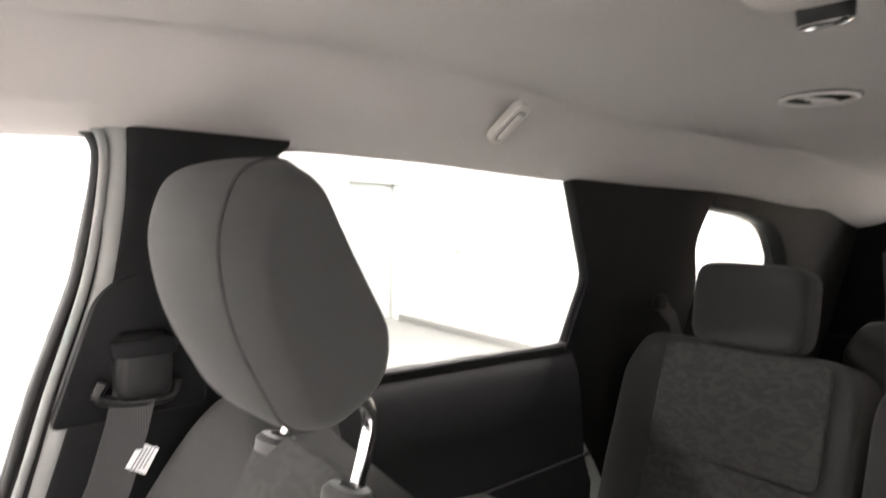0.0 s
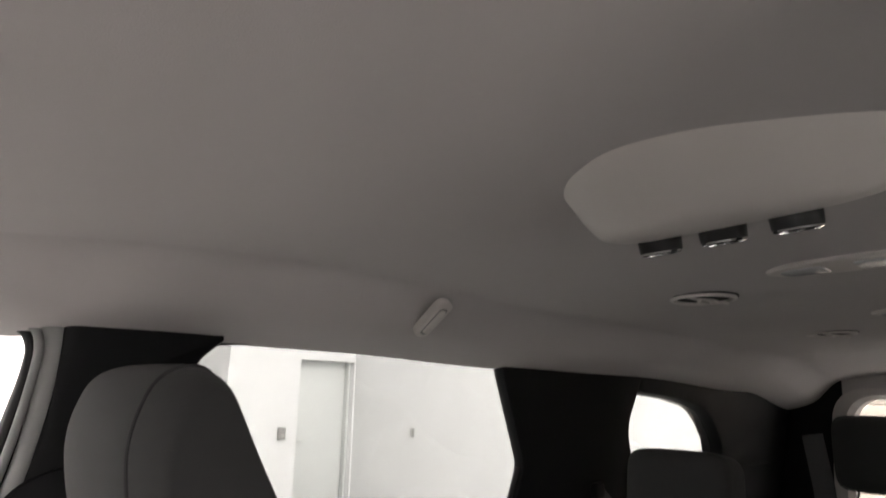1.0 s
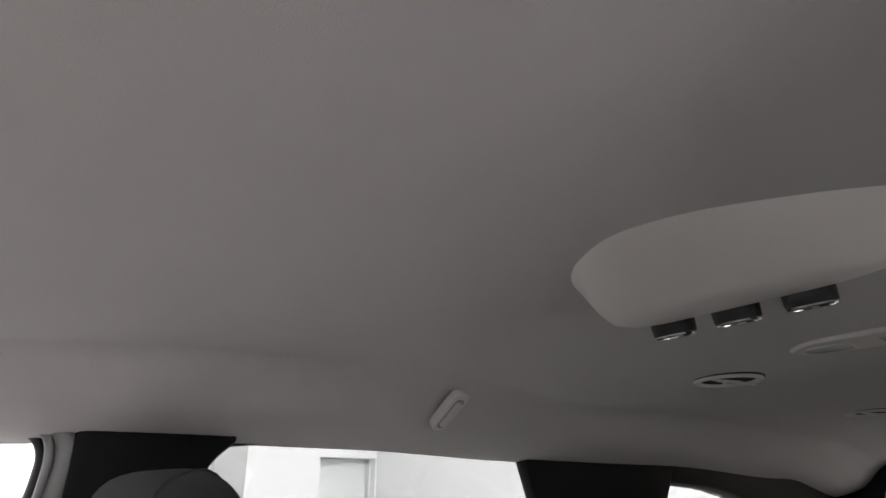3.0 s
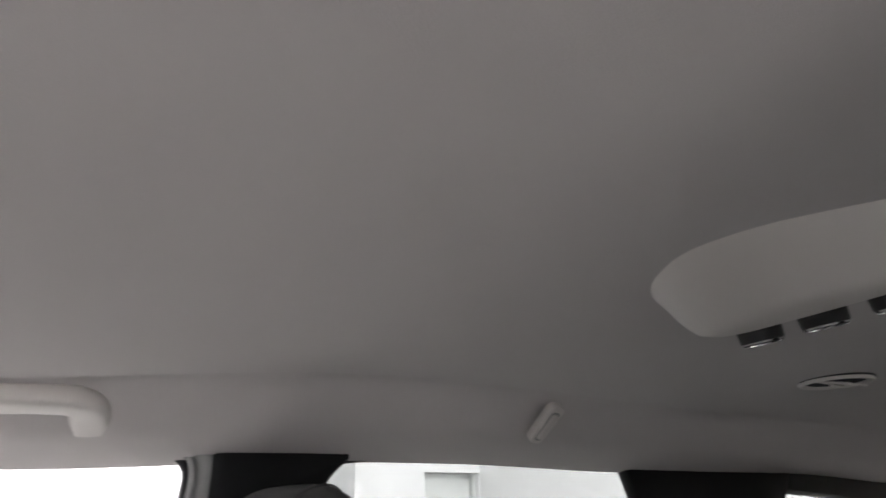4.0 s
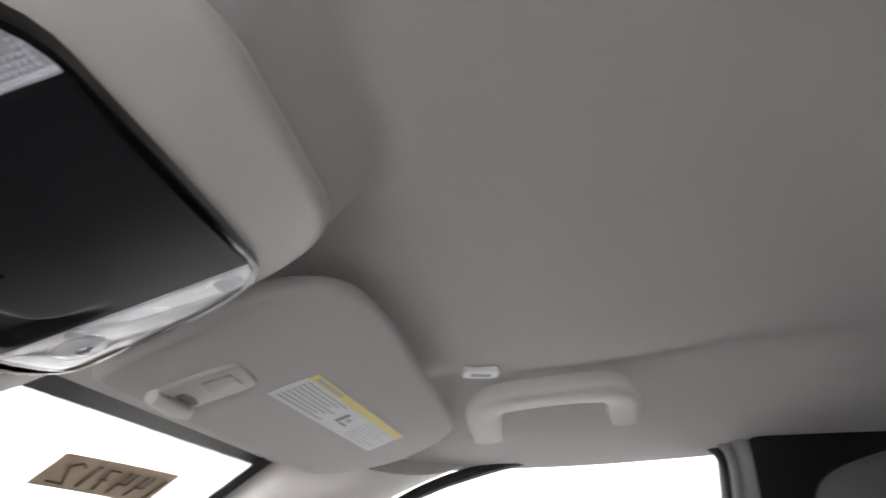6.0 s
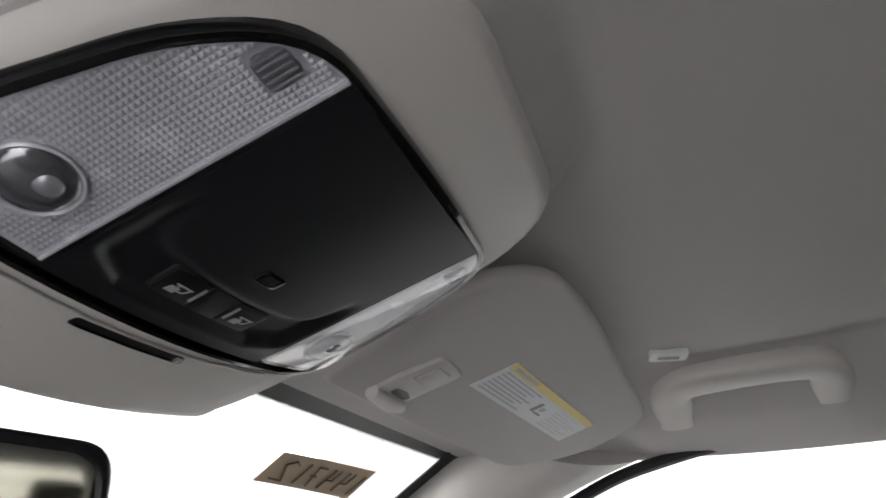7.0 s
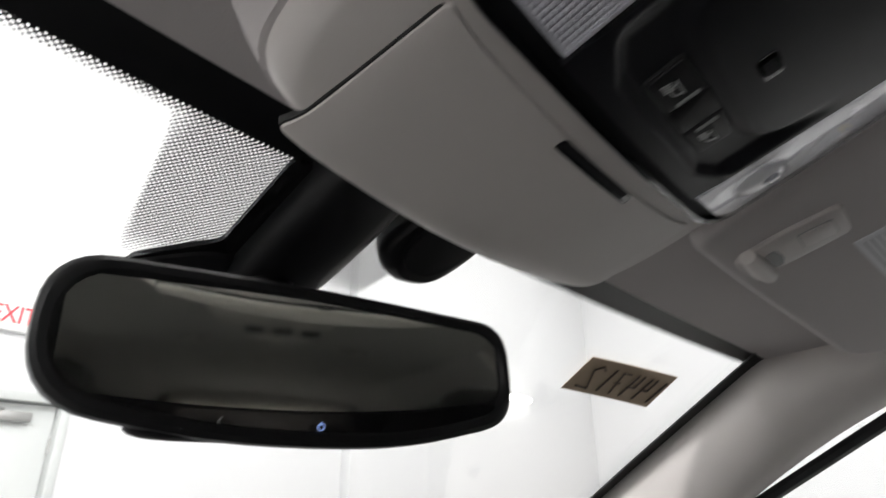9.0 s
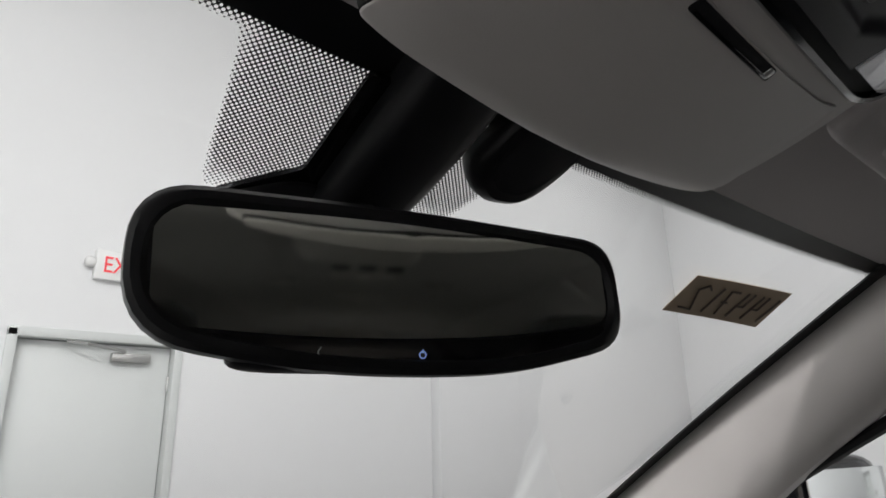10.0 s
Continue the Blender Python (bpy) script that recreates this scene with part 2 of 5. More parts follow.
def box(size, at=(0, 0, 0), m=None, bevel=0.004, segs=2, bm=None):
    own = bmesh.new()
    bmesh.ops.create_cube(own, size=1.0)
    bmesh.ops.scale(own, vec=size, verts=own.verts)
    if bevel:
        bmesh.ops.bevel(own, geom=list(own.edges), offset=min(bevel, min(size) * 0.45), segments=segs, profile=0.5, affect="EDGES")
    bmesh.ops.translate(own, vec=at, verts=own.verts)
    if m is not None:
        bmesh.ops.transform(own, matrix=m, verts=own.verts)
    return own if bm is None else join(bm, own)


def loft(rings, caps=True, closed=True):
    """Skin over rings of equally many points."""
    bm = bmesh.new()
    rows = [[bm.verts.new(p) for p in ring] for ring in rings]
    k = len(rows[0])
    for a, b in zip(rows, rows[1:]):
        for i in range(k if closed else k - 1):
            bm.faces.new((a[i], a[(i + 1) % k], b[(i + 1) % k], b[i]))
    if caps and closed:
        bm.faces.new(rows[0][::-1])
        bm.faces.new(rows[-1])
    return bm


def sheet(f, us, vs, back):
    """A curved sheet f(u, v) with its second side at back(u, v), closed round the rim."""
    bm = bmesh.new()
    A = [[bm.verts.new(f(u, v)) for v in vs] for u in us]
    B = [[bm.verts.new(back(u, v)) for v in vs] for u in us]
    nu, nv = len(us), len(vs)
    for i in range(nu - 1):
        for j in range(nv - 1):
            bm.faces.new((A[i][j], A[i + 1][j], A[i + 1][j + 1], A[i][j + 1]))
            bm.faces.new((B[i][j], B[i][j + 1], B[i + 1][j + 1], B[i + 1][j]))
    for i in range(nu - 1):
        bm.faces.new((A[i][0], B[i][0], B[i + 1][0], A[i + 1][0]))
        bm.faces.new((A[i][-1], A[i + 1][-1], B[i + 1][-1], B[i][-1]))
    for j in range(nv - 1):
        bm.faces.new((A[0][j], A[0][j + 1], B[0][j + 1], B[0][j]))
        bm.faces.new((A[-1][j], B[-1][j], B[-1][j + 1], A[-1][j + 1]))
    return bm


def tube(path, r, n=10, flat=1.0, caps=True):
    """A rod along a path; r is one radius or one for each point; flat squeezes it along its own second axis."""
    pts = [Vector(p) for p in path]
    rings, side = [], None
    for i, p in enumerate(pts):
        d = (pts[min(i + 1, len(pts) - 1)] - pts[max(i - 1, 0)]).normalized()
        if side is None:
            side = d.orthogonal().normalized() if abs(d.z) > 0.9 else d.cross(Vector((0, 0, 1))).normalized()
        side = (side - d * side.dot(d)).normalized()
        up = d.cross(side)
        rad = r[i] if isinstance(r, (list, tuple)) else r
        rings.append([p + side * math.cos(2 * math.pi * k / n) * rad + up * math.sin(2 * math.pi * k / n) * rad * flat for k in range(n)])
    return loft(rings, caps)


def bezier(points, n=8):
    """A smooth run (Catmull-Rom) through the points."""
    p = [Vector(q) for q in points]
    p = [p[0] * 2 - p[1], *p, p[-1] * 2 - p[-2]]
    out = []
    for i in range(1, len(p) - 2):
        for j in range(n):
            t = j / n
            a, b, c, d = p[i - 1], p[i], p[i + 1], p[i + 2]
            out.append(0.5 * (2 * b + (c - a) * t + (2 * a - 5 * b + 4 * c - d) * t * t + (3 * b - a - 3 * c + d) * t ** 3))
    out.append(p[-2])
    return out


def lathe(profile, m=None, n=32):
    """Profile of (radius, height) turned round the z axis."""
    bm = loft([[(r * math.cos(2 * math.pi * k / n), r * math.sin(2 * math.pi * k / n), h) for k in range(n)] for r, h in profile])
    if m is not None:
        bmesh.ops.transform(bm, matrix=m, verts=bm.verts)
    return bm


def puff(size, at, e=0.35, n=28, k=16, m=None):
    """A stuffed block: a superellipsoid of the given full size."""
    def pw(v, p):
        return math.copysign(abs(v) ** p, v)
    rings = []
    for i in range(1, k):
        th = -math.pi / 2 + math.pi * i / k
        rings.append([(size[0] / 2 * pw(math.cos(th), e) * pw(math.cos(a), e), size[1] / 2 * pw(math.cos(th), e) * pw(math.sin(a), e), size[2] / 2 * pw(math.sin(th), e)) for a in (2 * math.pi * j / n for j in range(n))])
    bm = loft(rings)
    bmesh.ops.transform(bm, matrix=Matrix.Translation(at) @ (m or Matrix()), verts=bm.verts)
    return bm


# ---- the room round the car ----
FLOOR = -0.17
WX, WY0, WY1, WXL = 8.6, -5.56, 4.3, -5.0
DOOR_X, DOOR_Y = 7.5, -3.60


def wall_with_hole(a, b, h, thick, hole=None):
    """An upright wall from a to b (x, y), its thickness to the left of that way, with one door opening (from, to, height)."""
    ax, bx = Vector((*a, 0)), Vector((*b, 0))
    d = (bx - ax).normalized()
    n = Vector((-d.y, d.x, 0))
    length = (bx - ax).length
    spans = [(0, length, 0, h)] if not hole else [(0, hole[0], 0, h), (hole[1], length, 0, h), (hole[0], hole[1], hole[2], h)]
    bm = bmesh.new()
    m = Matrix((( d.x, n.x, 0, ax.x), (d.y, n.y, 0, ax.y), (0, 0, 1, FLOOR), (0, 0, 0, 1)))
    for s0, s1, z0, z1 in spans:
        box((s1 - s0, thick, z1 - z0), ((s0 + s1) / 2, thick / 2, (z0 + z1) / 2), m, bevel=0, bm=bm)
    return bm


structure = dict(kind="structure")
thing("floor", box((WX - WXL + 1, WY1 - WY0 + 1, 0.2), ((WX + WXL) / 2, (WY0 + WY1) / 2, FLOOR - 0.1), bevel=0), M_FLOOR, "pale grey sealed concrete workshop floor", "floor", **structure)
thing("ceiling", box((WX - WXL + 1, WY1 - WY0 + 1, 0.2), ((WX + WXL) / 2, (WY0 + WY1) / 2, FLOOR + ROOM_H + 0.1), bevel=0), M_CEIL, "plain white painted ceiling of the bay", "ceiling", **structure)
thing("wall_east", wall_with_hole((WX, WY1), (WX, WY0), ROOM_H, 0.3), M_WALL, "plain white painted wall of the bay", "wall", **structure)
thing("wall_east_room", wall_with_hole((DOOR_X, DOOR_Y), (DOOR_X, WY0), ROOM_H, 0.25, (1.04, 1.94, 2.10)), M_WALL, "white painted wall of a side room with a recessed door", "wall", **structure)
thing("wall_east_return", box((WX - DOOR_X - 0.25, 0.2, ROOM_H), ((WX + DOOR_X + 0.25) / 2, DOOR_Y - 0.1, FLOOR + ROOM_H / 2), bevel=0), M_WALL, "short white return wall of the side room", "wall", **structure)
thing("wall_north", wall_with_hole((WXL, WY1), (WX, WY1), ROOM_H, 0.3, (0.345 - WXL, 1.315 - WXL, 2.09)), M_WALL, "white painted wall with a door and exit sign", "wall", **structure)
thing("wall_north_pier", box((WX - 3.66, 0.12, ROOM_H), ((WX + 3.66) / 2, WY1 - 0.06, FLOOR + ROOM_H / 2), bevel=0.01), M_WALL, "white painted stretch of wall set slightly forward", "wall", **structure)
thing("wall_south", wall_with_hole((WX, WY0), (WXL, WY0), ROOM_H, 0.3, (WX - 1.9, WX + 2.6, 3.4)), M_WALL, "white painted wall with a wide shutter opening", "wall", **structure)
# Unseen wall added to close the bay, white to bounce light in from the left.
thing("wall_west_bounce", wall_with_hole((WXL, WY0), (WXL, WY1), ROOM_H, 0.3), M_WALL, "plain white painted wall of the bay", "wall", **structure)
bm = box((0.02, WY1 - DOOR_Y, 0.10), (WX - 0.01, (WY1 + DOOR_Y) / 2, FLOOR + 0.05), bevel=0.004)
thing("baseboard_east", bm, M_BASE, "low grey vinyl baseboard along the white wall", "baseboard", **structure)
bm = box((DOOR_X - 1.9, 0.02, 0.10), ((DOOR_X + 1.9) / 2, WY0 + 0.01, FLOOR + 0.05), bevel=0.004)
thing("baseboard_south", bm, M_BASE, "low grey vinyl baseboard along the white wall", "baseboard", **structure)


def room_door(name, at, turn, w, h, label, closer=False):
    """A flush steel door in its frame, the opening's middle at the given floor point, facing the room along local -y."""
    m = Matrix.Translation(at) @ Matrix.Rotation(radians(turn), 4, "Z")
    d = empty(name, at, label, "door", m=m, **structure)
    fr = bmesh.new()
    for s in (-1, 1):
        box((0.055, 0.14, h + 0.05), (s * (w / 2 + 0.0), 0.03, (h + 0.05) / 2), bevel=0.006, bm=fr)
    box((w + 0.055, 0.14, 0.06), (0, 0.03, h + 0.03), bevel=0.006, bm=fr)
    local_part("door_frame", fr, M_FRAME, d, "pale grey steel door frame")
    leaf = local_part("door_leaf", box((w - 0.062, 0.045, h - 0.012), (0, 0.075, h / 2), bevel=0.003), M_DOOR, d, "plain white flush door leaf")
    for z in (0.25, h / 2, h - 0.25):
        hb = tube([(w / 2 - 0.03, 0.045, z - 0.05), (w / 2 - 0.03, 0.045, z + 0.05)], 0.009, 8)
        local_part("hinge", hb, M_STEEL, d)
    hb = tube([(-w / 2 + 0.10, 0.05, 0.98), (-w / 2 + 0.10, 0.0, 0.98), (-w / 2 + 0.21, 0.0, 0.98)], 0.009, 8)
    local_part("lever_handle", hb, M_STEEL, d, "short steel lever handle")
    if closer:
        bm = box((0.24, 0.06, 0.06), (-0.02 + w * 0.22, 0.02, h - 0.09), bevel=0.008)
        local_part("door_closer", bm, M_STEEL, d, "grey overhead door closer")
        bm = tube([(w * 0.15, -0.03, h - 0.055), (-w * 0.10, -0.10, h - 0.03), (-w * 0.2, -0.02, h - 0.01)], 0.010, 8)
        local_part("closer_arm", bm, M_STEEL, d)
    return d


room_door("door_1", (DOOR_X + 0.16, -5.09, FLOOR), -90, 0.90, 2.10, "white flush steel door closed in its recess")
room_door("door_2", (0.83, WY1 + 0.02, FLOOR), 0, 0.97, 2.09, "white flush steel door under an exit sign", True)
# roller shutter behind the car
sh = empty("shutter_door", (0, WY0, FLOOR), "cream slatted roller shutter door, closed", "shutter", **structure)
slat = box((4.5, 0.03, 0.118), (0, 0, 0), bevel=0.012, segs=2)
slat_me = mesh_object("slat", slat, M_SHUTTER)
slat_me.parent = sh
slat_me.location = (-0.35, -0.10, 0.06)
for i in range(1, 28):
    o = slat_me.copy()
    scene.collection.objects.link(o)
    o.location = (-0.35, -0.10, 0.06 + 0.122 * i)
# exit sign
ex = empty("exit_sign", (0.885, WY1 - 0.02, 2.42), "white exit sign with red letters above the door", "exit sign")
part("housing", box((0.34, 0.05, 0.20), (0.885, WY1 - 0.027, 2.42), bevel=0.008), M_SIGN, ex)
part("lamp_head", puff((0.07, 0.07, 0.07), (0.69, WY1 - 0.03, 2.43), 0.7, 16, 10), M_SIGN, ex, "small emergency lamp head")


def letters(text, size, m, mat, name, parent=None, depth=0.002):
    cu = bpy.data.curves.new(name, "FONT")
    cu.body, cu.size, cu.extrude, cu.align_x, cu.align_y = text, size, depth, "CENTER", "CENTER"
    ob = new(name, cu)
    ob.data.materials.append(mat)
    ob.matrix_world = m
    if parent:
        bpy.context.view_layer.update()
        ob.parent = parent
        ob.matrix_parent_inverse = parent.matrix_world.inverted()
    return ob


letters("EXIT", 0.155, Matrix.Translation((0.885, WY1 - 0.055, 2.415)) @ Matrix.Rotation(radians(90), 4, "X") @ Matrix.Diagonal((0.78, 1, 1, 1)), M_RED, "lettering", ex)
# small wall boxes by the east door
pull = empty("wall_switch_box", (DOOR_X, -4.40, 0.93), "small grey call point on the white wall", "switch")
part("case", box((0.05, 0.11, 0.16), (DOOR_X - 0.025, -4.40, 0.93), bevel=0.01), M_BASE, pull)
part("button", box((0.02, 0.05, 0.05), (DOOR_X - 0.055, -4.40, 0.90), bevel=0.006), M_STEEL, pull, "grey press plate")
th = empty("wall_sensor", (6.10, WY0, 0.98), "small grey sensor box on the white wall", "sensor")
part("case", box((0.07, 0.03, 0.11), (6.10, WY0 + 0.015, 0.98), bevel=0.01), M_STEEL, th)
# unseen ceiling lamps, added and weighted one by one to balance the light
CEIL_Z = FLOOR + ROOM_H
FILL_LAMPS = [(-2.6, 0.8, 0.32), (0.9, 0.8, 0.16), (6.2, 1.8, 0.36), (-2.6, -1.9, 2.1), (0.8, -1.0, 0.4), (4.6, -1.0, 0.15), (-2.6, -4.0, 2.0), (0.8, -4.0, 1.1), (4.6, -4.0, 0.16)]
for lx, ly, share in FILL_LAMPS:
    ct = empty("fill_lamp", (lx, ly, CEIL_Z), "unseen white tube lamp added on the ceiling", "ceiling lamp", "tube lamps of the bay")
    part("housing", box((1.3, 0.16, 0.05), (lx, ly, CEIL_Z - 0.025), bevel=0.008), M_SIGN, ct)
    for s in (-1, 1):
        part("tube", tube([(lx - 0.6, ly + s * 0.04, CEIL_Z - 0.07), (lx + 0.6, ly + s * 0.04, CEIL_Z - 0.07)], 0.016, 10), M_TUBE, ct)
    area_lamp("fill_light", (lx, ly, CEIL_Z - 0.10), (1.25, 0.14), FILL_POWER * share, (lx, ly, 0))
# bracket lamp on the pier
wl = empty("wall_lamp", (6.2, WY1 - 0.12, 2.53), "short white tube lamp on the pier wall", "wall lamp")
part("housing", box((0.9, 0.06, 0.06), (6.2, WY1 - 0.15, 2.56), bevel=0.01), M_SIGN, wl)
part("tube", tube([(5.40, WY1 - 0.2, 2.53), (6.65, WY1 - 0.2, 2.53)], 0.035, 12), M_TUBE, wl)

# ---- the car's shell ----
def head_y(x):
    return 0.130 - 0.17 * x * x


def screen_z(x, y):
    return 1.456 - 0.45 * (y - (0.218 - 0.345 * x * x)) - 0.02 * smooth01(0.25, 1.0, y)


def liner_z(x, y):
    """Height of the headliner's underside: flat in the middle, rolled down to the side rails, dropping towards the windscreen."""
    s = abs(x)
    z = 1.556 - 0.012 * (s / 0.4) ** 2
    z -= 0.043 * smooth01(0.462, 0.558, s) + 0.015 * smooth01(0.50, 0.66, s) + 0.003 * smooth01(0.56, 0.66, s)
    z += 0.008 * math.exp(-((s - 0.480) / 0.030) ** 2) * smooth01(-0.25, -0.42, y) * smooth01(-1.75, -1.5, y)
    z -= 0.018 * smooth01(-0.62, -0.18, y) * (1 - 0.8 * smooth01(0.40, 0.52, s))
    z += (0.027 * smooth01(-0.25, -0.75, y)) * (1 - 0.45 * smooth01(0.50, 0.60, s)) - 0.010 * smooth01(-0.9, -1.3, y) - 0.006 * smooth01(-1.3, -1.8, y)
    z += 0.011 * smooth01(0.115, 0.16, s) * smooth01(0.555, 0.525, s) * smooth01(-0.188, -0.168, y) * smooth01(0.07, 0.03, y)
    k = smooth01(-0.24, 0.11, y)
    z = z * (1 - k) + (screen_z(x, head_y(x)) - 0.004) * k
    z -= 0.022 * smooth01(-1.75, -2.35, y) * smooth01(0.35, 0.60, s) + 0.055 * smooth01(-2.40, -2.85, y)
    return z


def side_x(y, z):
    """The inner face of the car's side at a height: it leans inwards upwards, and narrows behind the rear doors."""
    return 0.636 + 0.205 * (1.471 - z) + 0.034 * smooth01(-0.45, -0.80, y) - 0.050 * smooth01(-1.42, -1.78, y)


us = [-0.658 + 1.316 * i / 90 for i in range(91)]
vs = [i / 200 for i in range(201)]
LINER_BACK = -2.84


def liner_at(x, v, lift=0.0):
    y = LINER_BACK + (head_y(x) - LINER_BACK) * v
    w = 1 + 0.030 * smooth01(-0.45, -0.80, y) - 0.075 * smooth01(-1.42, -1.78, y)
    return (x * w, y, liner_z(x, y) + lift)


thing("headliner", sheet(lambda x, v: liner_at(x, v), us, vs, lambda x, v: liner_at(x, v, 0.05)), M_LINER,
      "pale grey knitted cloth headliner over the cabin", "headliner", **structure)
thing("roof", sheet(lambda x, v: liner_at(x * 1.06, v, 0.052), us[::6], vs[::10], lambda x, v: liner_at(x * 1.06, v, 0.066)), M_DOOR,
      "plain outer roof skin of the car", "roof", **structure)


def side_panel(outline, inset, thick, sgn=1, bevel=0.004):
    """A trim panel on the car's side from an outline of (y, z), standing inset metres into the cabin."""
    bm = plate(outline, 0, thick, bevel=bevel)
    ys = [p[0] for p in outline]
    for cut in (-1.42, -1.50, -1.56, -1.62, -1.68, -1.74, -1.78):
        if min(ys) < cut < max(ys):
            bmesh.ops.bisect_plane(bm, geom=bm.verts[:] + bm.edges[:] + bm.faces[:], plane_co=(cut, 0, 0), plane_no=(1, 0, 0))
    bmesh.ops.triangulate(bm, faces=[f for f in bm.faces if len(f.verts) > 4])
    for v in bm.verts:
        y, z, c = v.co
        v.co = (sgn * (side_x(y, z) - inset + c), y, z)
    return bm


def strip(points, r, flat=1.0, sgn=1, inset=0.0, n=20):
    return tube([(sgn * (side_x(y, z) - inset), y, z) for y, z in points], r, n, flat)


B_PILLAR = rounded([(-0.494, 1.490), (-0.497, 1.40), (-0.487, 1.306), (-0.454, 1.171), (-0.415, 1.02), (-0.30, 0.50), (-0.72, 0.50), (-0.70, 1.08), (-0.660, 1.442), (-0.700, 1.478), (-0.700, 1.490)], [0.02, 0.02, 0.03, 0.03, 0.02, 0.02, 0.02, 0.02, 0.03, 0.004, 0.004], 4)
C_PILLAR = rounded([(-1.286, 1.490), (-1.414, 1.265), (-1.382, 1.105), (-1.38, 0.45), (-1.74, 0.45), (-1.79, 1.24), (-1.735, 1.34), (-1.765, 1.43), (-1.78, 1.488)],
                   [0.03, 0.02, 0.02, 0.01, 0.01, 0.05, 0.05, 0.05, 0.01], 4)
D_PILLAR = rounded([(-1.765, 1.488), (-1.765, 1.428), (-1.98, 1.415), (-2.17, 1.385), (-2.29, 1.28), (-2.30, 1.20), (-2.86, 1.20), (-2.86, 1.47)],
                   [0.01, 0.03, 0.05, 0.09, 0.09, 0.02, 0.01, 0.01], 6)
D_LOWER = [(-1.735, 0.45), (-1.795, 1.21), (-1.82, 1.235), (-2.30, 1.235), (-2.86, 1.235), (-2.86, 0.45)]
for sgn, side in ((1, "right"), (-1, "left")):
    thing("trim_b_pillar_" + side, side_panel(B_PILLAR, 0.030, 0.07, sgn, 0.012), M_DARK, "dark grained plastic pillar trim between the doors", "pillar trim", **structure)
    thing("trim_c_pillar_" + side, side_panel(C_PILLAR, 0.018, 0.032, sgn, 0.010), M_DARK, "dark plastic pillar trim behind the rear door", "pillar trim", **structure)
    thing("trim_d_pillar_" + side, side_panel(D_PILLAR, 0.016, 0.07, sgn, 0.010), M_DARK, "dark plastic trim arching over the quarter window", "pillar trim", **structure)
    thing("trim_quarter_" + side, side_panel(D_LOWER, 0.014, 0.07, sgn, 0.006), M_DARK, "dark plastic luggage side trim", "side trim", **structure)
    thing("trim_door_frame_" + side, side_panel(rounded([(-0.472, 1.495), (-0.468, 1.42), (-0.450, 1.307), (-0.410, 1.176), (-0.362, 0.98), (-0.335, 0.90), (-0.46, 0.90), (-0.51, 1.38), (-0.51, 1.495)], 0.012, 3), -0.006, 0.02, sgn, 0.003), M_RUBBER,
          "black frame of the front door window", "door frame", **structure)
    # pillar's lit return as a pale tube, and seals of the front door opening
    thing("trim_pillar_return_" + side, strip(bezier([(-0.455, 1.496), (-0.482, 1.484), (-0.4945, 1.462), (-0.494, 1.42), (-0.484, 1.306), (-0.450, 1.171), (-0.425, 1.06), (-0.395, 0.94), (-0.352, 0.76)], 6), 0.0125, 1.0, sgn, 0.012), M_LIT_EDGE,
          "pale grey tube for the lit return of the pillar", "door seal", **structure)
    thing("trim_glass_channel_" + side, strip(bezier([(-0.36, 1.486), (-0.44, 1.480), (-0.467, 1.464), (-0.471, 1.42), (-0.454, 1.306), (-0.415, 1.175), (-0.391, 1.07), (-0.358, 0.95)], 6), 0.0065, 0.8, sgn, 0.0), M_RUBBER,
          "black rubber window channel of the front door", "window seal", **structure)
    # A pale tube put in for the thin highlight along the channel.
    thing("trim_channel_highlight_" + side, strip(bezier([(-0.41, 1.487), (-0.452, 1.483), (-0.474, 1.468), (-0.4775, 1.42), (-0.4635, 1.306), (-0.428, 1.172), (-0.402, 1.065), (-0.368, 0.95)], 6), 0.0052, 1.0, sgn, 0.012), M_LIT_EDGE,
          "thin pale line for the highlight along the window channel", "window seal", **structure)


# doors: panel below, glass above
def door_section(y, sgn, top, out=0.0):
    return [(sgn * (px + out), y, pz) for px, pz in ((0.745, top + 0.012), (0.718, top + 0.014), (0.700, top - 0.002), (0.684, top - 0.035), (0.668, top - 0.12), (0.660, top - 0.22), (0.640, top - 0.27),
                                             (0.642, top - 0.33), (0.668, top - 0.36), (0.672, top - 0.58), (0.69, top - 0.66), (0.745, top - 0.66))]


def car_door(name, y0, y1, sgn, top0, top1, outline, label, pane=None, pane_label="clear side window glass", out=0.0):
    d = empty(name, (sgn * 0.7, (y0 + y1) / 2, 0.45), label, "car door", **structure)
    n = 14
    bm = loft([door_section(y0 + (y1 - y0) * i / n, sgn, top0 + (top1 - top0) * i / n, out) for i in range(n + 1)])
    part("door_panel", bm, M_DARK, d, "dark grained plastic door lining")
    bm = plate(outline, 0.0, 0.004)
    bmesh.ops.triangulate(bm, faces=[f for f in bm.faces if len(f.verts) > 4])
    for v in bm.verts:
        y, z, c = v.co
        v.co = (sgn * (side_x(max(y, -1.42), z) + 0.022 + c), y, z)
    g = part("window_pane", bm, pane or M_CLEAR, d, pane_label)
    g.visible_shadow = False
    return d


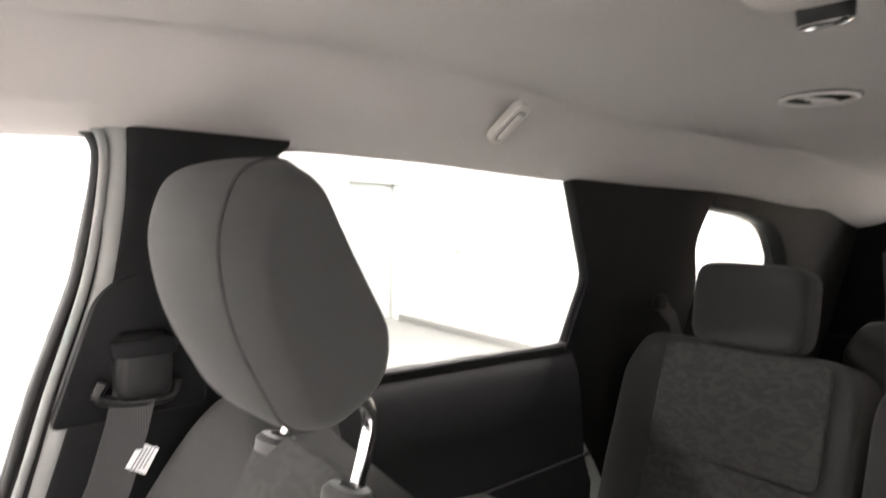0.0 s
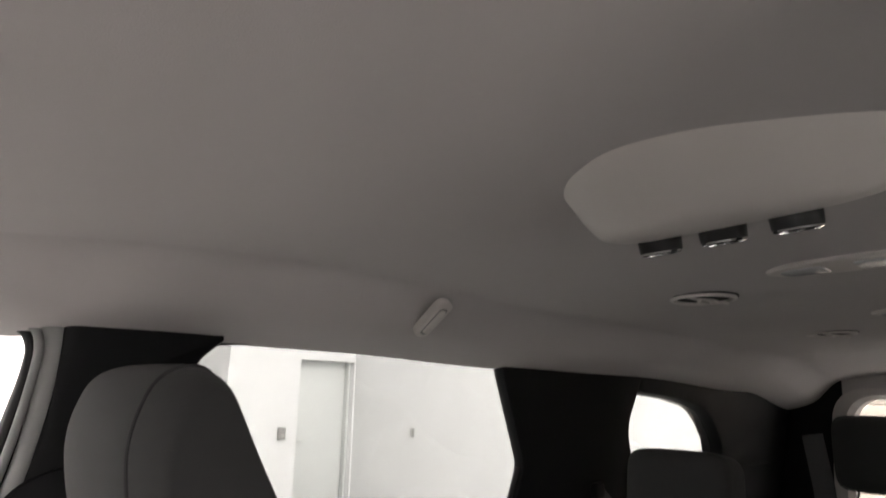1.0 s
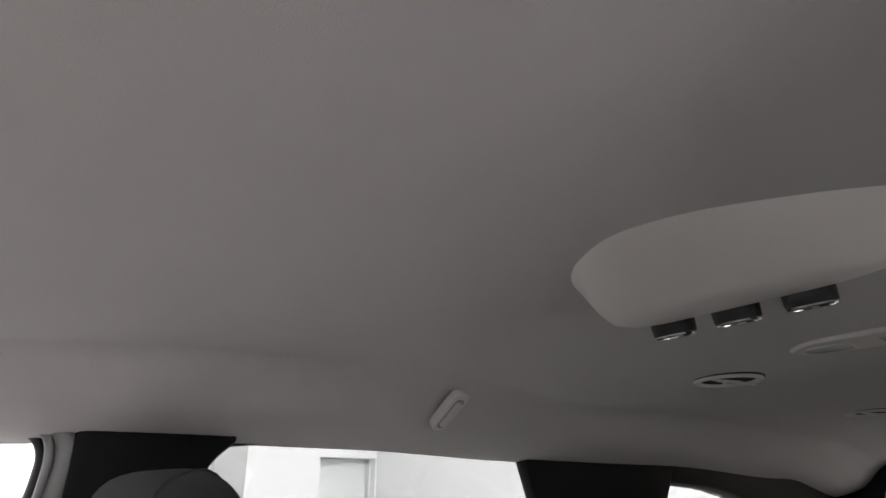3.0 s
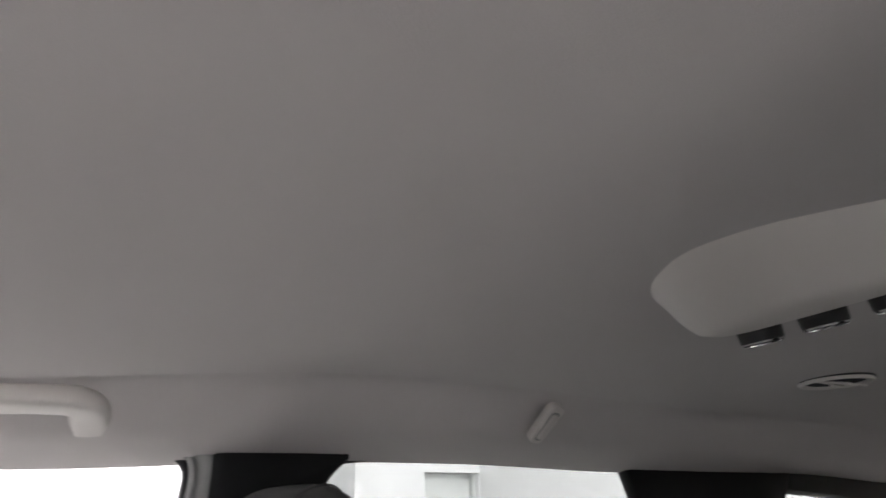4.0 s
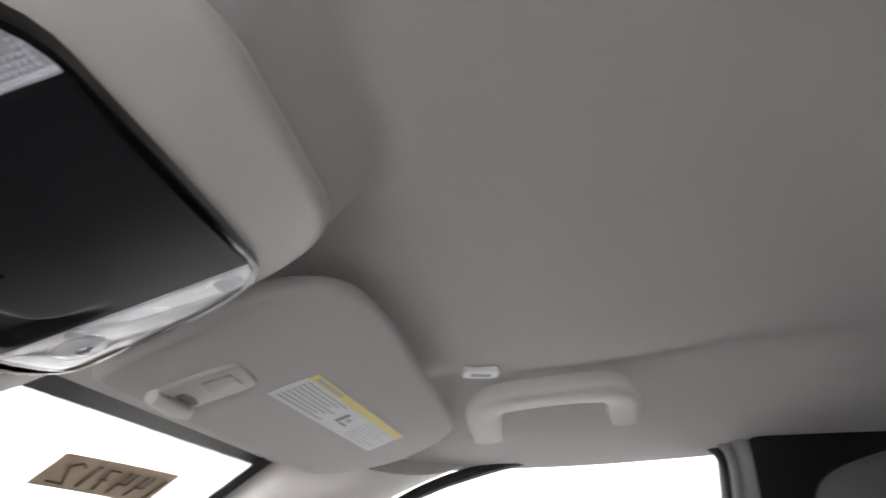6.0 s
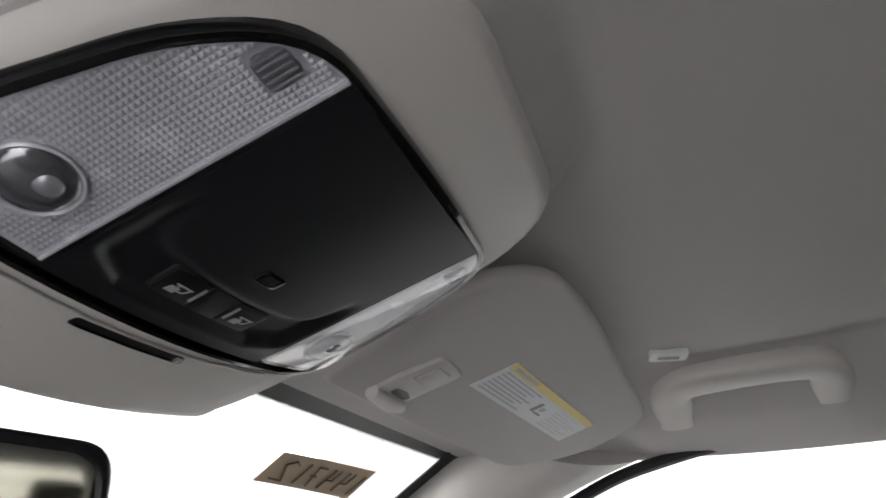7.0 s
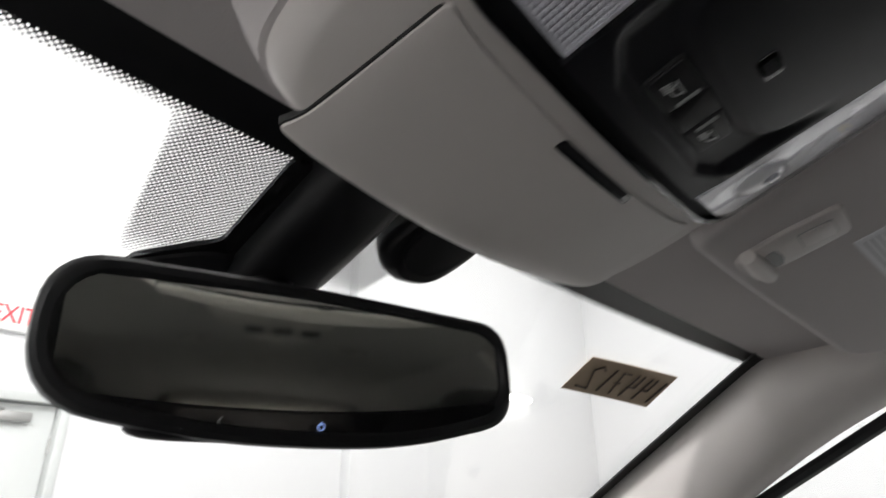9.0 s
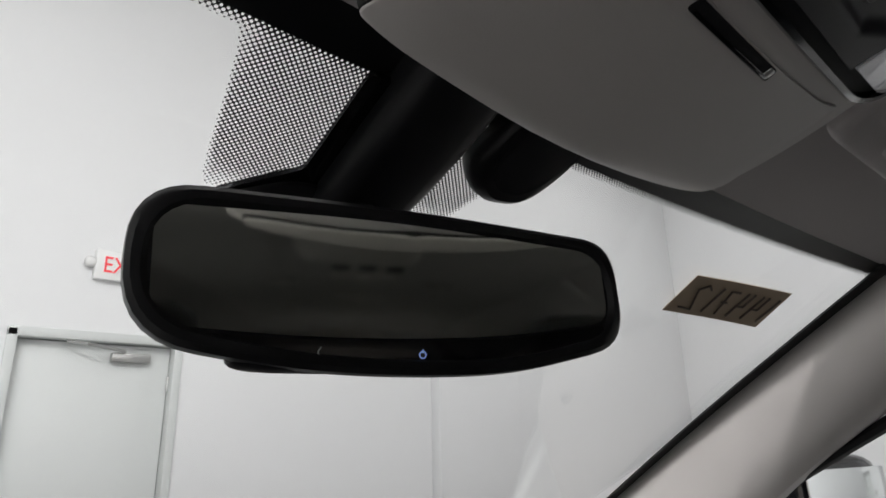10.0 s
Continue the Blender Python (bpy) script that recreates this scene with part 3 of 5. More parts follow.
FRONT_GLASS = [(0.62, 1.05), (0.46, 1.15), (0.22, 1.285), (0.10, 1.35), (-0.10, 1.445), (-0.25, 1.485), (-0.36, 1.50), (-0.48, 1.50), (-0.50, 1.42), (-0.38, 1.02)]
REAR_GLASS = [(-0.62, 1.50), (-1.31, 1.50), (-1.44, 1.25), (-1.40, 1.02), (-0.66, 1.02)]
for sgn, side in ((1, "right"), (-1, "left")):
    d1 = car_door("door_front_" + side, 0.62, -0.37, sgn, 1.02, 1.05, FRONT_GLASS, "front car door with dark lining" + (" standing wide open" if sgn < 0 else " and clear glass"))
    # The unseen left door is swung open to let light reach the console.
    if sgn < 0:
        hinge = Matrix.Translation((-0.76, 0.62, 0))
        d1.matrix_world = hinge @ Matrix.Rotation(radians(-68), 4, "Z") @ hinge.inverted() @ d1.matrix_world
    d2 = car_door("door_rear_" + side, -0.66, -1.40, sgn, 1.108, 1.100, REAR_GLASS, "rear car door with dark lining and tinted glass", M_TINT, "lightly tinted side window glass", 0.022)
    part("window_seal", tube([(sgn * (side_x(-0.9, 1.12) - 0.012), y, 1.122 + 0.004 * (y + 0.66)) for y in (-0.68, -0.9, -1.1, -1.25, -1.378)], 0.007, 8, 0.7), M_RUBBER, d2, "black window wiper seal")
    part("corner_seal", strip([(-1.408, 1.262), (-1.376, 1.115)], 0.0055, 0.7, sgn, 0.004), M_RUBBER, d2, "grey corner seal of the window")
    part("frame_lip", strip(bezier([(-0.668, 1.40), (-0.668, 1.450), (-0.705, 1.477), (-0.90, 1.484), (-1.10, 1.484), (-1.250, 1.481)], 6), 0.0035, 0.8, sgn, -0.006), M_RUBBER, d2)
    part("lower_mould", tube(bezier([(sgn * 0.652, -0.70, 0.86), (sgn * 0.650, -1.0, 0.89), (sgn * 0.654, -1.38, 0.90)], 6), 0.004, 8), M_DARK, d2, "slim moulding line")
    pane = plate([(-1.70, 1.19), (-2.34, 1.19), (-2.34, 1.45), (-1.70, 1.45)], 0, 0.004)
    for v in pane.verts:
        y, z, c = v.co
        v.co = (sgn * (side_x(-1.9, z) + 0.02 + c), y, z)
    q = thing("window_quarter_" + side, pane, M_TINT, "fixed lightly tinted quarter window glass", "window", **structure)
    q.visible_shadow = False
    # armoured outer skin below the glass, plain
    sk = loft([[(sgn * px, y, pz) for px, pz in ((0.755, 1.06), (0.775, 1.0), (0.80, 0.7), (0.77, 0.35), (0.755, 0.35), (0.78, 0.7), (0.76, 1.0), (0.748, 1.05))] for y in ((0.75, -0.4, -1.4, -2.85) if sgn > 0 else (-0.40, -1.4, -2.85))])
    thing("wall_body_" + side, sk, M_DOOR, "plain white outer body side", "car body", **structure)

# windscreen
ws_u = [-0.80 + 1.6 * i / 40 for i in range(41)]
ws_v = [i / 24 for i in range(25)]


def screen_at(u, v, lift=0.0):
    y = (head_y(u) - 0.03) + (0.92 - (head_y(u) - 0.03)) * v
    return (u * (0.80 + 0.2 * v), y, screen_z(u * (0.8 + 0.2 * v), y) + lift)


wsb = sheet(lambda u, v: screen_at(u, v), ws_u, ws_v, lambda u, v: screen_at(u, v, 0.005))
window_1 = thing("window_1", wsb, M_CLEAR, "clear laminated windscreen glass", "windscreen", **structure)
window_1.visible_shadow = False


def frit_sheet(name, u0, u1, lo, hi, hole, label, nu=36, nv=24, drop=0.0022):
    """Ceramic print on the inner side of the windscreen between two curves of y over x; hole(x, y) gives the holes' size."""
    bm = bmesh.new()
    layer = bm.loops.layers.uv.new("UVMap")
    size = bm.verts.layers.float.new("hole")
    grid = []
    for i in range(nu + 1):
        x = u0 + (u1 - u0) * i / nu
        row = []
        for j in range(nv + 1):
            y = lo(x) + (hi(x) - lo(x)) * j / nv
            v = bm.verts.new((x, y, screen_z(x, y) - drop))
            v[size] = hole(x, y)
            row.append(v)
        grid.append(row)
    for i in range(nu):
        for j in range(nv):
            f = bm.faces.new((grid[i][j], grid[i + 1][j], grid[i + 1][j + 1], grid[i][j + 1]))
            for lp in f.loops:
                lp[layer].uv = (lp.vert.co.x, lp.vert.co.y * 1.097)
    return part(name, bm, M_FRIT, window_1, label)


def band_edge(x):
    return 0.154 - 0.20 * x * x


def left_tab(x):
    """Lower end of the dotted patch round the mirror mount."""
    return 0.156 + 0.085 * smooth01(-0.090, -0.066, x) - 0.014 * smooth01(0.03, 0.06, x) - 0.030 * smooth01(0.083, 0.096, x) - 0.038 * smooth01(0.108, 0.127, x)


def patch_hole(x, y):
    edge = min(left_tab(x) - y, x + 0.090 if x < 0 else 1.0, 1.0)
    return 0.36 + 0.16 * (1 - smooth01(0.0, 0.016, edge))


frit_sheet("frit_band", -0.66, 0.66, lambda x: head_y(x) - 0.02, band_edge, lambda x, y: 0.0, "solid black ceramic band along the glass")
frit_sheet("frit_dots", -0.64, 0.64, band_edge, lambda x: band_edge(x) + 0.0050, lambda x, y: 0.28 + 0.27 * (y - band_edge(x)) / 0.0050, "thin fading row of printed dots", 90, 3)
frit_sheet("frit_patch", -0.092, 0.128, lambda x: band_edge(x) + 0.001, left_tab, patch_hole, "dotted ceramic patch round the mirror mount", 60, 30, 0.0026)
for sgn in (1, -1):
    bm = sheet(lambda a, b: (sgn * (0.600 + 0.260 * a - 0.045 * b), 0.075 + 0.62 * a, screen_z(0.568 + 0.245 * a, 0.075 + 0.62 * a) - 0.004),
               [i / 20 for i in range(21)], [0, 0.5, 1], lambda a, b: (sgn * (0.600 + 0.260 * a - 0.045 * b), 0.075 + 0.62 * a, screen_z(0.568 + 0.245 * a, 0.075 + 0.62 * a) - 0.0015))
    part("frit_side", bm, M_RUBBER, window_1, "black painted side edge of the glass")


# A pillars in pale plastic
def a_pillar(sgn):
    rings = []
    n = 22
    for i in range(n + 1):
        t = i / n
        y = 0.02 + 0.66 * t
        a = Vector((0.582 + 0.262 * max(0.0, (y - 0.075)) / 0.66 * 1.05, y, 0))
        a.z = screen_z(a.x, a.y) - 0.004
        yb = -0.16 + 0.62 * t
        zb = 1.465 - 0.20 * t - 0.26 * t * t * 0.9
        b = Vector((side_x(0, zb) + 0.004, yb, zb))
        mid = (a + b) / 2
        inn = Vector((-0.75, -0.10, -0.62)).normalized()
        w = (a - b).length
        ring = []
        for k in range(9):
            f = k / 8
            p = a * (1 - f) + b * f + inn * (0.24 * w * (4 * f * (1 - f)) ** 0.75)
            ring.append(p)
        ring += [b + Vector((0.03, 0.02, 0.01)), mid + Vector((0.03, 0.02, 0.035)), a + Vector((0.02, 0.01, 0.012))]
        rings.append([(sgn * p.x, p.y, p.z) for p in ring])
    return loft(rings)


for sgn, side in ((1, "right"), (-1, "left")):
    thing("trim_a_pillar_" + side, a_pillar(sgn), M_LIGHT, "pale grey moulded trim of the windscreen pillar", "pillar trim", **structure)
    thing("trim_front_seal_" + side, tube(bezier([(sgn * (side_x(0, z) + 0.008), y, z) for y, z in ((0.50, 1.085), (0.33, 1.195), (0.20, 1.272), (0.07, 1.345), (-0.08, 1.425), (-0.17, 1.455), (-0.27, 1.474), (-0.40, 1.480))], 5), 0.011, 8, 0.7), M_RUBBER,
          "black rubber seal along the front door opening", "door seal", **structure)

# plain closing parts: floor pan, fascia, tailgate
thing("trim_floor_pan", box((1.46, 3.8, 0.06), (0, -1.0, 0.40), bevel=0.01), M_CARPET, "grey carpeted floor of the cabin", "carpet", **structure)
fascia = loft([[(x, y, z) for y, z in ((0.92, 1.10), (0.55, 1.02), (0.42, 0.95), (0.40, 0.72), (0.60, 0.42), (0.95, 0.42))] for x in (-0.74, -0.3, 0.3, 0.74)])
thing("trim_fascia", fascia, M_DARK, "plain dark fascia below the windscreen", "fascia", **structure)


def tailgate():
    g = empty("tailgate", (0, -2.83, 0.45), "tailgate with pale window surround and tinted glass", "tailgate", kind="structure")
    hole = rounded([(-0.455, 1.00), (0.455, 1.00), (0.415, 1.43), (-0.415, 1.43)], 0.10, 8)

    def ring(scale, y):
        return [(x * scale, y, 1.2 + (z - 1.2) * scale) for x, z in hole]

    bm = loft([ring(1.0, -2.86), ring(1.0, -2.80), ring(1.04, -2.785), ring(1.10, -2.79), ring(1.14, -2.80)], caps=False)
    part("window_surround", bm, M_LIGHT, g, "pale plastic window surround")
    lower = loft([[(x, y, z) for x, z in ((-0.74, 0.45), (0.74, 0.45), (0.74, 1.0), (-0.74, 1.0))] for y in (-2.90, -2.79)])
    part("lower_panel", lower, M_DARK, g, "dark lower lining")
    for s in (-1, 1):
        sp = loft([[(s * x, y, z) for x, z in ((0.48, 0.98), (0.74, 0.98), (0.72, 1.50), (0.44, 1.50))] for y in (-2.90, -2.805)])
        part("side_panel", sp, M_DARK, g)
    tp = loft([[(x, y, z) for x, z in ((-0.70, 1.425), (0.70, 1.425), (0.70, 1.58), (-0.70, 1.58))] for y in (-2.90, -2.81)])
    part("header_panel", tp, M_LINER, g)
    pane = box((1.0, 0.005, 0.5), (0, -2.865, 1.21), bevel=0)
    p = part("window_pane", pane, M_TINT, g)
    p.visible_shadow = False


tailgate()

# ---- overhead console ----
SL = math.atan(0.335)
CON = Matrix(((1, 0, 0, 0.0), (0, -math.cos(SL), -math.sin(SL), -0.02), (0, math.sin(SL), -math.cos(SL), 1.4335), (0, 0, 0, 1)))
# on the console: x to the car's right, y rearwards, z down into the cabin; its face is crowned across


def crown(x):
    return 1.05 * min(abs(x), 0.15) ** 2


def con_part(name, bm, mat, parent, label="", sharp=35):
    """A part of the console, drawn flat and then bent to the crowned face."""
    for k in range(-6, 7):
        bmesh.ops.bisect_plane(bm, geom=list(bm.verts) + list(bm.edges) + list(bm.faces), plane_co=(0.02 * k + 0.0003, 0, 0), plane_no=(1, 0, 0))
    for v in bm.verts:
        v.co.z -= crown(v.co.x)
    return local_part(name, bm, mat, parent, label, sharp)


def con_outline(o, rear, front):
    """The housing's outline in plan, grown by o at its sides, and by its own amounts towards the rear and the windscreen."""
    k = 1.0 / math.cos(SL)
    half = [(0.076 + rear, 0.142 * k + rear * 0.8), (0.101 + o + 0.3 * max(rear, 0.0), 0.070 * k + 0.2 * rear), (0.113 + o, -0.035 * k), (0.1045 + o * 1.6, -0.073 * k - front * 0.25)]
    pts = [(-x, y) for x, y in half] + [(0.0, -0.086 * k - front)] + half[::-1]
    return rounded(pts, [0.045 + 0.4 * max(rear, 0), 0.04, 0.03, 0.02, 0.10, 0.02, 0.03, 0.04, 0.045 + 0.4 * max(rear, 0)], 6)


oc = empty("overhead_console", (0.0, -0.02, 1.4335), "pale grey roof console with map lamps and storage", "overhead console", m=CON)
levels = ((-0.016, -0.03, -0.036, 0), (-0.003, -0.006, -0.031, 0), (-0.001, -0.003, -0.027, 0.012), (0.001, -0.0015, -0.023, 0.035), (0.003, 0, -0.018, 0.075), (0.0055, 0.001, -0.013, 0.13), (0.008, 0.002, -0.008, 0.2), (0.0105, 0.004, -0.003, 0.29), (0.0125, 0.0075, 0.002, 0.39), (0.0135, 0.0115, 0.006, 0.5), (0.0115, 0.0155, 0.01, 0.62), (0.003, 0.0195, 0.014, 0.77), (-0.005, 0.0235, 0.018, 0.875), (-0.01, 0.028, 0.022, 0.945), (-0.012, 0.033, 0.025, 0.985), (-0.014, 0.039, 0.027, 0.999), (-0.015, 0.045, 0.029, 1.012))
CON_INV = CON.inverted()


def con_ring(o, rear, front, f):
    """The housing's outline at one level, raised by the fraction f of the way from its crowned underside to the headliner."""
    ring = []
    for x, y in con_outline(o, rear, front):
        p = CON @ Vector((x, y, -crown(x)))
        ring.append(CON_INV @ Vector((p.x, p.y, p.z + (liner_z(p.x, p.y) - p.z) * f)))
    return ring


inner = [con_ring(*q) for q in levels]
low = [[((p.x) * f, 0.02 + (p.y - 0.02) * f, -crown(p.x * f)) for p in inner[0]] for f in (0.2, 0.45, 0.7, 0.86)]
groove = con_ring(0.0048, 0.0008, -0.0140, 0.1265)
local_part("housing", loft([[Vector(q) for q in r] for r in low] + inner[:5] + [groove]), M_LIGHT, oc, "pale grey moulded housing")
local_part("lining_swell", loft([con_ring(0.0030, 0.0, -0.0160, 0.150), groove, con_ring(0.0064, 0.0014, -0.0122, 0.129)] + inner[6:]), M_LINER, oc, "pale cloth swelling round the housing")
bez_pts = [(-0.1090, -0.002), (-0.090, -0.0102), (0, -0.0108), (0.090, -0.0102), (0.1090, -0.002), (0.1045, 0.030), (0.0930, 0.082), (0.074, 0.1130), (0, 0.1172), (-0.074, 0.1130), (-0.0930, 0.082), (-0.1045, 0.030)]
bez = rounded(bez_pts, [0.014, 0.02, 0.05, 0.02, 0.014, 0.03, 0.022, 0.025, 0.1, 0.025, 0.022, 0.03], 5)
con_part("backing", plate([(x * 0.985, 0.055 + (y - 0.055) * 0.985) for x, y in bez], -0.0005, 0.0012), M_DARK, oc)
bin_ = [(x * 0.962, 0.0540 + (y - 0.0540) * 0.955) for x, y in bez]
mid_ = [(x * 0.99, 0.0540 + (y - 0.0540) * 0.988) for x, y in bez]
con_part("bezel", loft([[(x, y, z) for x, y in ol] for ol, z in ((bez, -0.003), (bez, 0.0030), (mid_, 0.0046), (bin_, 0.0046), (bin_, 0.0010))], caps=False), M_GLOSS, oc, "gloss black bezel round the lamps")


def lens_outline(s, g=0.0):
    return rounded([(s * (0.0556 + g), -0.0020 + g), (s * (0.094 - g), -0.0012 + g), (s * (0.1045 - g), 0.004 + g), (s * (0.0990 - g), 0.036), (s * (0.0890 - g), 0.084 - g), (s * (0.0745 - g), 0.1060 - g), (s * (0.0556 + g), 0.1108 - g)],
                   [0.002, 0.012, 0.012, 0.03, 0.02, 0.015, 0.002], 5)[::s]


def inside(p, poly):
    hit, k = False, len(poly)
    for i in range(k):
        (x0, y0), (x1, y1) = poly[i - 1], poly[i]
        if (y0 > p[1]) != (y1 > p[1]) and p[0] < (x1 - x0) * (p[1] - y0) / (y1 - y0) + x0:
            hit = not hit
    return hit


def prisms(s, step=0.0020, tall=0.0008):
    """The net of small pyramids moulded into the lamp cover, clear of the spot lens and the press pad."""
    bm = bmesh.new()
    edge = lens_outline(s)
    for i in range(26, 53):
        for j in range(-3, 61):
            x, y = s * (i + 0.5) * step, (j + 0.5) * step
            if not all(inside((x + a * step * 0.5, y + b * step * 0.5), edge) for a in (-1, 1) for b in (-1, 1)):
                continue
            if math.hypot(x - s * 0.0782, y - 0.0224) < 0.0124 or (abs(x - s * 0.0705) < 0.0072 and abs(y - 0.0965) < 0.0068):
                continue
            if s > 0 and x > 0.0608:
                continue
            h = step / 2
            base = [bm.verts.new((x + a * h, y + b * h, 0.0034 - crown(x + a * h))) for a, b in ((-1, -1), (1, -1), (1, 1), (-1, 1))]
            top = bm.verts.new((x, y, 0.0034 + tall - crown(x)))
            for k in range(4):
                bm.faces.new((base[k], base[(k + 1) % 4], top))
    return bm


for s in (-1, 1):
    lens = con_part("map_lamp_cover", plate(lens_outline(s), 0.001, 0.0034), M_LENS if s < 0 else M_LENS_CLEAR, oc, "clear prismatic map lamp cover")
    net = local_part("prism_net", prisms(s), M_LENS, lens, "", 5)
    net["kind"] = "stuff"
    cx, cy = s * 0.0782, 0.0224
    ring = lathe([(0.0122, 0.0032), (0.0127, 0.0050), (0.0121, 0.0056), (0.0115, 0.0050), (0.0114, 0.0034)], Matrix.Translation((cx, cy, 0)), 36)
    con_part("spot_rim", ring, M_LENS, lens, "clear rim of the spot lens")
    # Left dome's dark reflections are put into its grey; the right one is paler.
    con_part("spot_dome", puff((0.0230, 0.0230, 0.0080), (cx, cy, 0.0040), 0.95, 36, 18), M_BOWL if s < 0 else M_LENS_CLEAR, lens, "clear domed spot lens with its reflections put in as grey" if s < 0 else "bright domed spot lens")
    con_part("bulb", puff((0.0080, 0.0080, 0.0046), (cx - s * 0.0016, cy + 0.0030, 0.0068), 0.9, 24, 14), M_BULB, lens, "small bright bulb")
    pad = rounded([(s * 0.0640, 0.0905), (s * 0.0770, 0.0905), (s * 0.0760, 0.1015), (s * 0.0650, 0.1025)], 0.004, 4)[::s]
    con_part("press_pad", plate(pad, 0.0030, 0.0042, bevel=0.0006), M_BULB, lens, "ribbed press pad")
    for k in range(5):
        con_part("rib", box((0.0010, 0.0100, 0.0007), (s * (0.0660 + 0.0022 * k), 0.0965, 0.0045), bevel=0.0002), M_BULB, lens)
    con_part("cover_rim", box((0.0016, 0.1120, 0.0014), (s * 0.0566, 0.0545, 0.0040), bevel=0.0004), M_LENS, lens)
    pane = con_part("outer_pane", plate(lens_outline(s), 0.0046, 0.0054, bevel=0.0003), M_LENSPANE, lens, "smooth clear outer pane")
    pane.visible_shadow = False
# centre panel behind the switches, switch tray in front of it
def panel_height(x, y):
    """One moulding: the flat panel, rolled down at its front edge into the switch scoop that wraps round its corners."""
    ax = abs(x)
    front = 0.0275 + 2.2 * ax * ax
    r = 0.011
    dx, dy = ax - (0.0435 - r), (front + r) - y
    d = math.hypot(max(dx, 0.0), max(dy, 0.0)) - r + min(max(dx, dy), 0.0)
    dip = smooth01(-0.0022, 0.0058, d)
    dip *= 1.0 - smooth01(0.036, 0.060, y)
    dip *= smooth01(0.0030, 0.0085, y - 0.5 * max(0.0, ax - 0.034))
    dip *= 1.0 - smooth01(0.0440, 0.0530, ax)
    return 0.0056 - 0.0040 * dip - 0.0008 * (1.0 - smooth01(0.0, 0.012, y))


def centre_panel():
    bm = bmesh.new()
    xs = [-0.0545 + 0.109 * i / 76 for i in range(77)]
    ys = [-0.0035 + 0.115 * (j / 72) ** 1.25 for j in range(73)]
    grid = [[bm.verts.new((x, y, panel_height(x, y))) for x in xs] for y in ys]
    for j in range(72):
        for i in range(76):
            bm.faces.new((grid[j][i], grid[j][i + 1], grid[j + 1][i + 1], grid[j + 1][i]))
    rim = grid[0] + [r[-1] for r in grid[1:]] + grid[-1][-2::-1] + [r[0] for r in grid[-2:0:-1]]
    low = [bm.verts.new((v.co.x, v.co.y, 0.0008)) for v in rim]
    for k in range(len(rim)):
        bm.faces.new((rim[k - 1], low[k - 1], low[k], rim[k]))
    return bm


pan = con_part("centre_panel", centre_panel(), M_PANEL, oc, "satin black centre panel with switch scoop", 60)


def stroke(bm, p, q, w, z=0.0040):
    """A short printed line from p to q."""
    p, q = Vector((*p, z)), Vector((*q, z))
    m = Matrix.Translation((p + q) / 2) @ Matrix.Rotation(math.atan2(q.y - p.y, q.x - p.x), 4, "Z")
    box(((q - p).length, w, 0.0003), (0, 0, 0), m, bevel=0, bm=bm)


con_part("switch_block", plate(rounded([(-0.0258, 0.0092), (0.0258, 0.0092), (0.0264, 0.0244), (0.0, 0.0262), (-0.0264, 0.0244)], [0.002, 0.002, 0.002, 0.02, 0.002], 3), 0.0012, 0.0030, bevel=0.0005), M_RUBBER, pan)
con_part("blank_switch", plate(rounded([(-0.0072, 0.0100), (0.0072, 0.0100), (0.0072, 0.0252), (-0.0072, 0.0252)], 0.001, 2), 0.0016, 0.0037, bevel=0.0005), M_BLACK, pan)
for s in (-1, 1):
    sw = con_part("switch", plate(rounded([(s * 0.0078, 0.0100), (s * 0.0250, 0.0100), (s * 0.0256, 0.0234), (s * 0.0078, 0.0250)], 0.0015, 3)[::s], 0.0016, 0.0038, bevel=0.0006), M_BLACK, pan, "black rocker switch with lamp symbol")
    # The ridge is coloured grey for the light it catches.
    con_part("rocker_bar", box((0.0009, 0.0086, 0.0012), (s * 0.0094, 0.0180, 0.0042), bevel=0.0003), M_LIT_EDGE, sw)
    sym = bmesh.new()
    cx, cy = s * 0.0172, 0.0182
    arc = [(cx + 0.0014 + 0.0026 * math.cos(a), cy - 0.0004 - 0.0030 * math.sin(a)) for a in (math.pi * k / 6 for k in range(7))]
    for p, q in zip(arc, arc[1:]):
        stroke(sym, p, q, 0.0006)
    stroke(sym, (cx - 0.0026, cy), (cx + 0.0050, cy), 0.0007)
    for k in range(4):
        x0 = cx - 0.0030 + 0.0011 * k
        stroke(sym, (x0, cy - 0.0016), (x0 - 0.0008, cy - 0.0050), 0.0005)
    con_part("lamp_symbol", sym, M_SYMBOL, sw, "white reading lamp symbol")
mic = con_part("sensor_window", plate(rounded([(-0.0060, 0.0390), (0.0060, 0.0390), (0.0060, 0.0460), (-0.0060, 0.0460)], 0.0015, 3), 0.0050, 0.0062, bevel=0.0003), M_GLOSS, pan)
con_part("sensor_slot", box((0.0068, 0.0044, 0.0004), (0, 0.0425, 0.0062), bevel=0), M_DARK, mic)
# storage flap in front of the lamps
flap_pts = [(-0.0905, -0.0135), (-0.075, -0.0165), (0, -0.019), (0.075, -0.0165), (0.0905, -0.0135), (0.0940, -0.048), (0.0975, -0.078), (0.083, -0.0815), (0.0, -0.0868), (-0.083, -0.0815), (-0.0975, -0.078), (-0.0940, -0.048)]


def rolled(bm):
    """The flap's front edge rolls up towards the windscreen."""
    for y in (-0.062, -0.067, -0.072, -0.077, -0.082):
        bmesh.ops.bisect_plane(bm, geom=list(bm.verts) + list(bm.edges) + list(bm.faces), plane_co=(0, y, 0), plane_no=(0, 1, 0))
    for v in bm.verts:
        v.co.z -= 0.0135 * (max(0.0, -0.062 - v.co.y) / 0.026) ** 2
    return bm


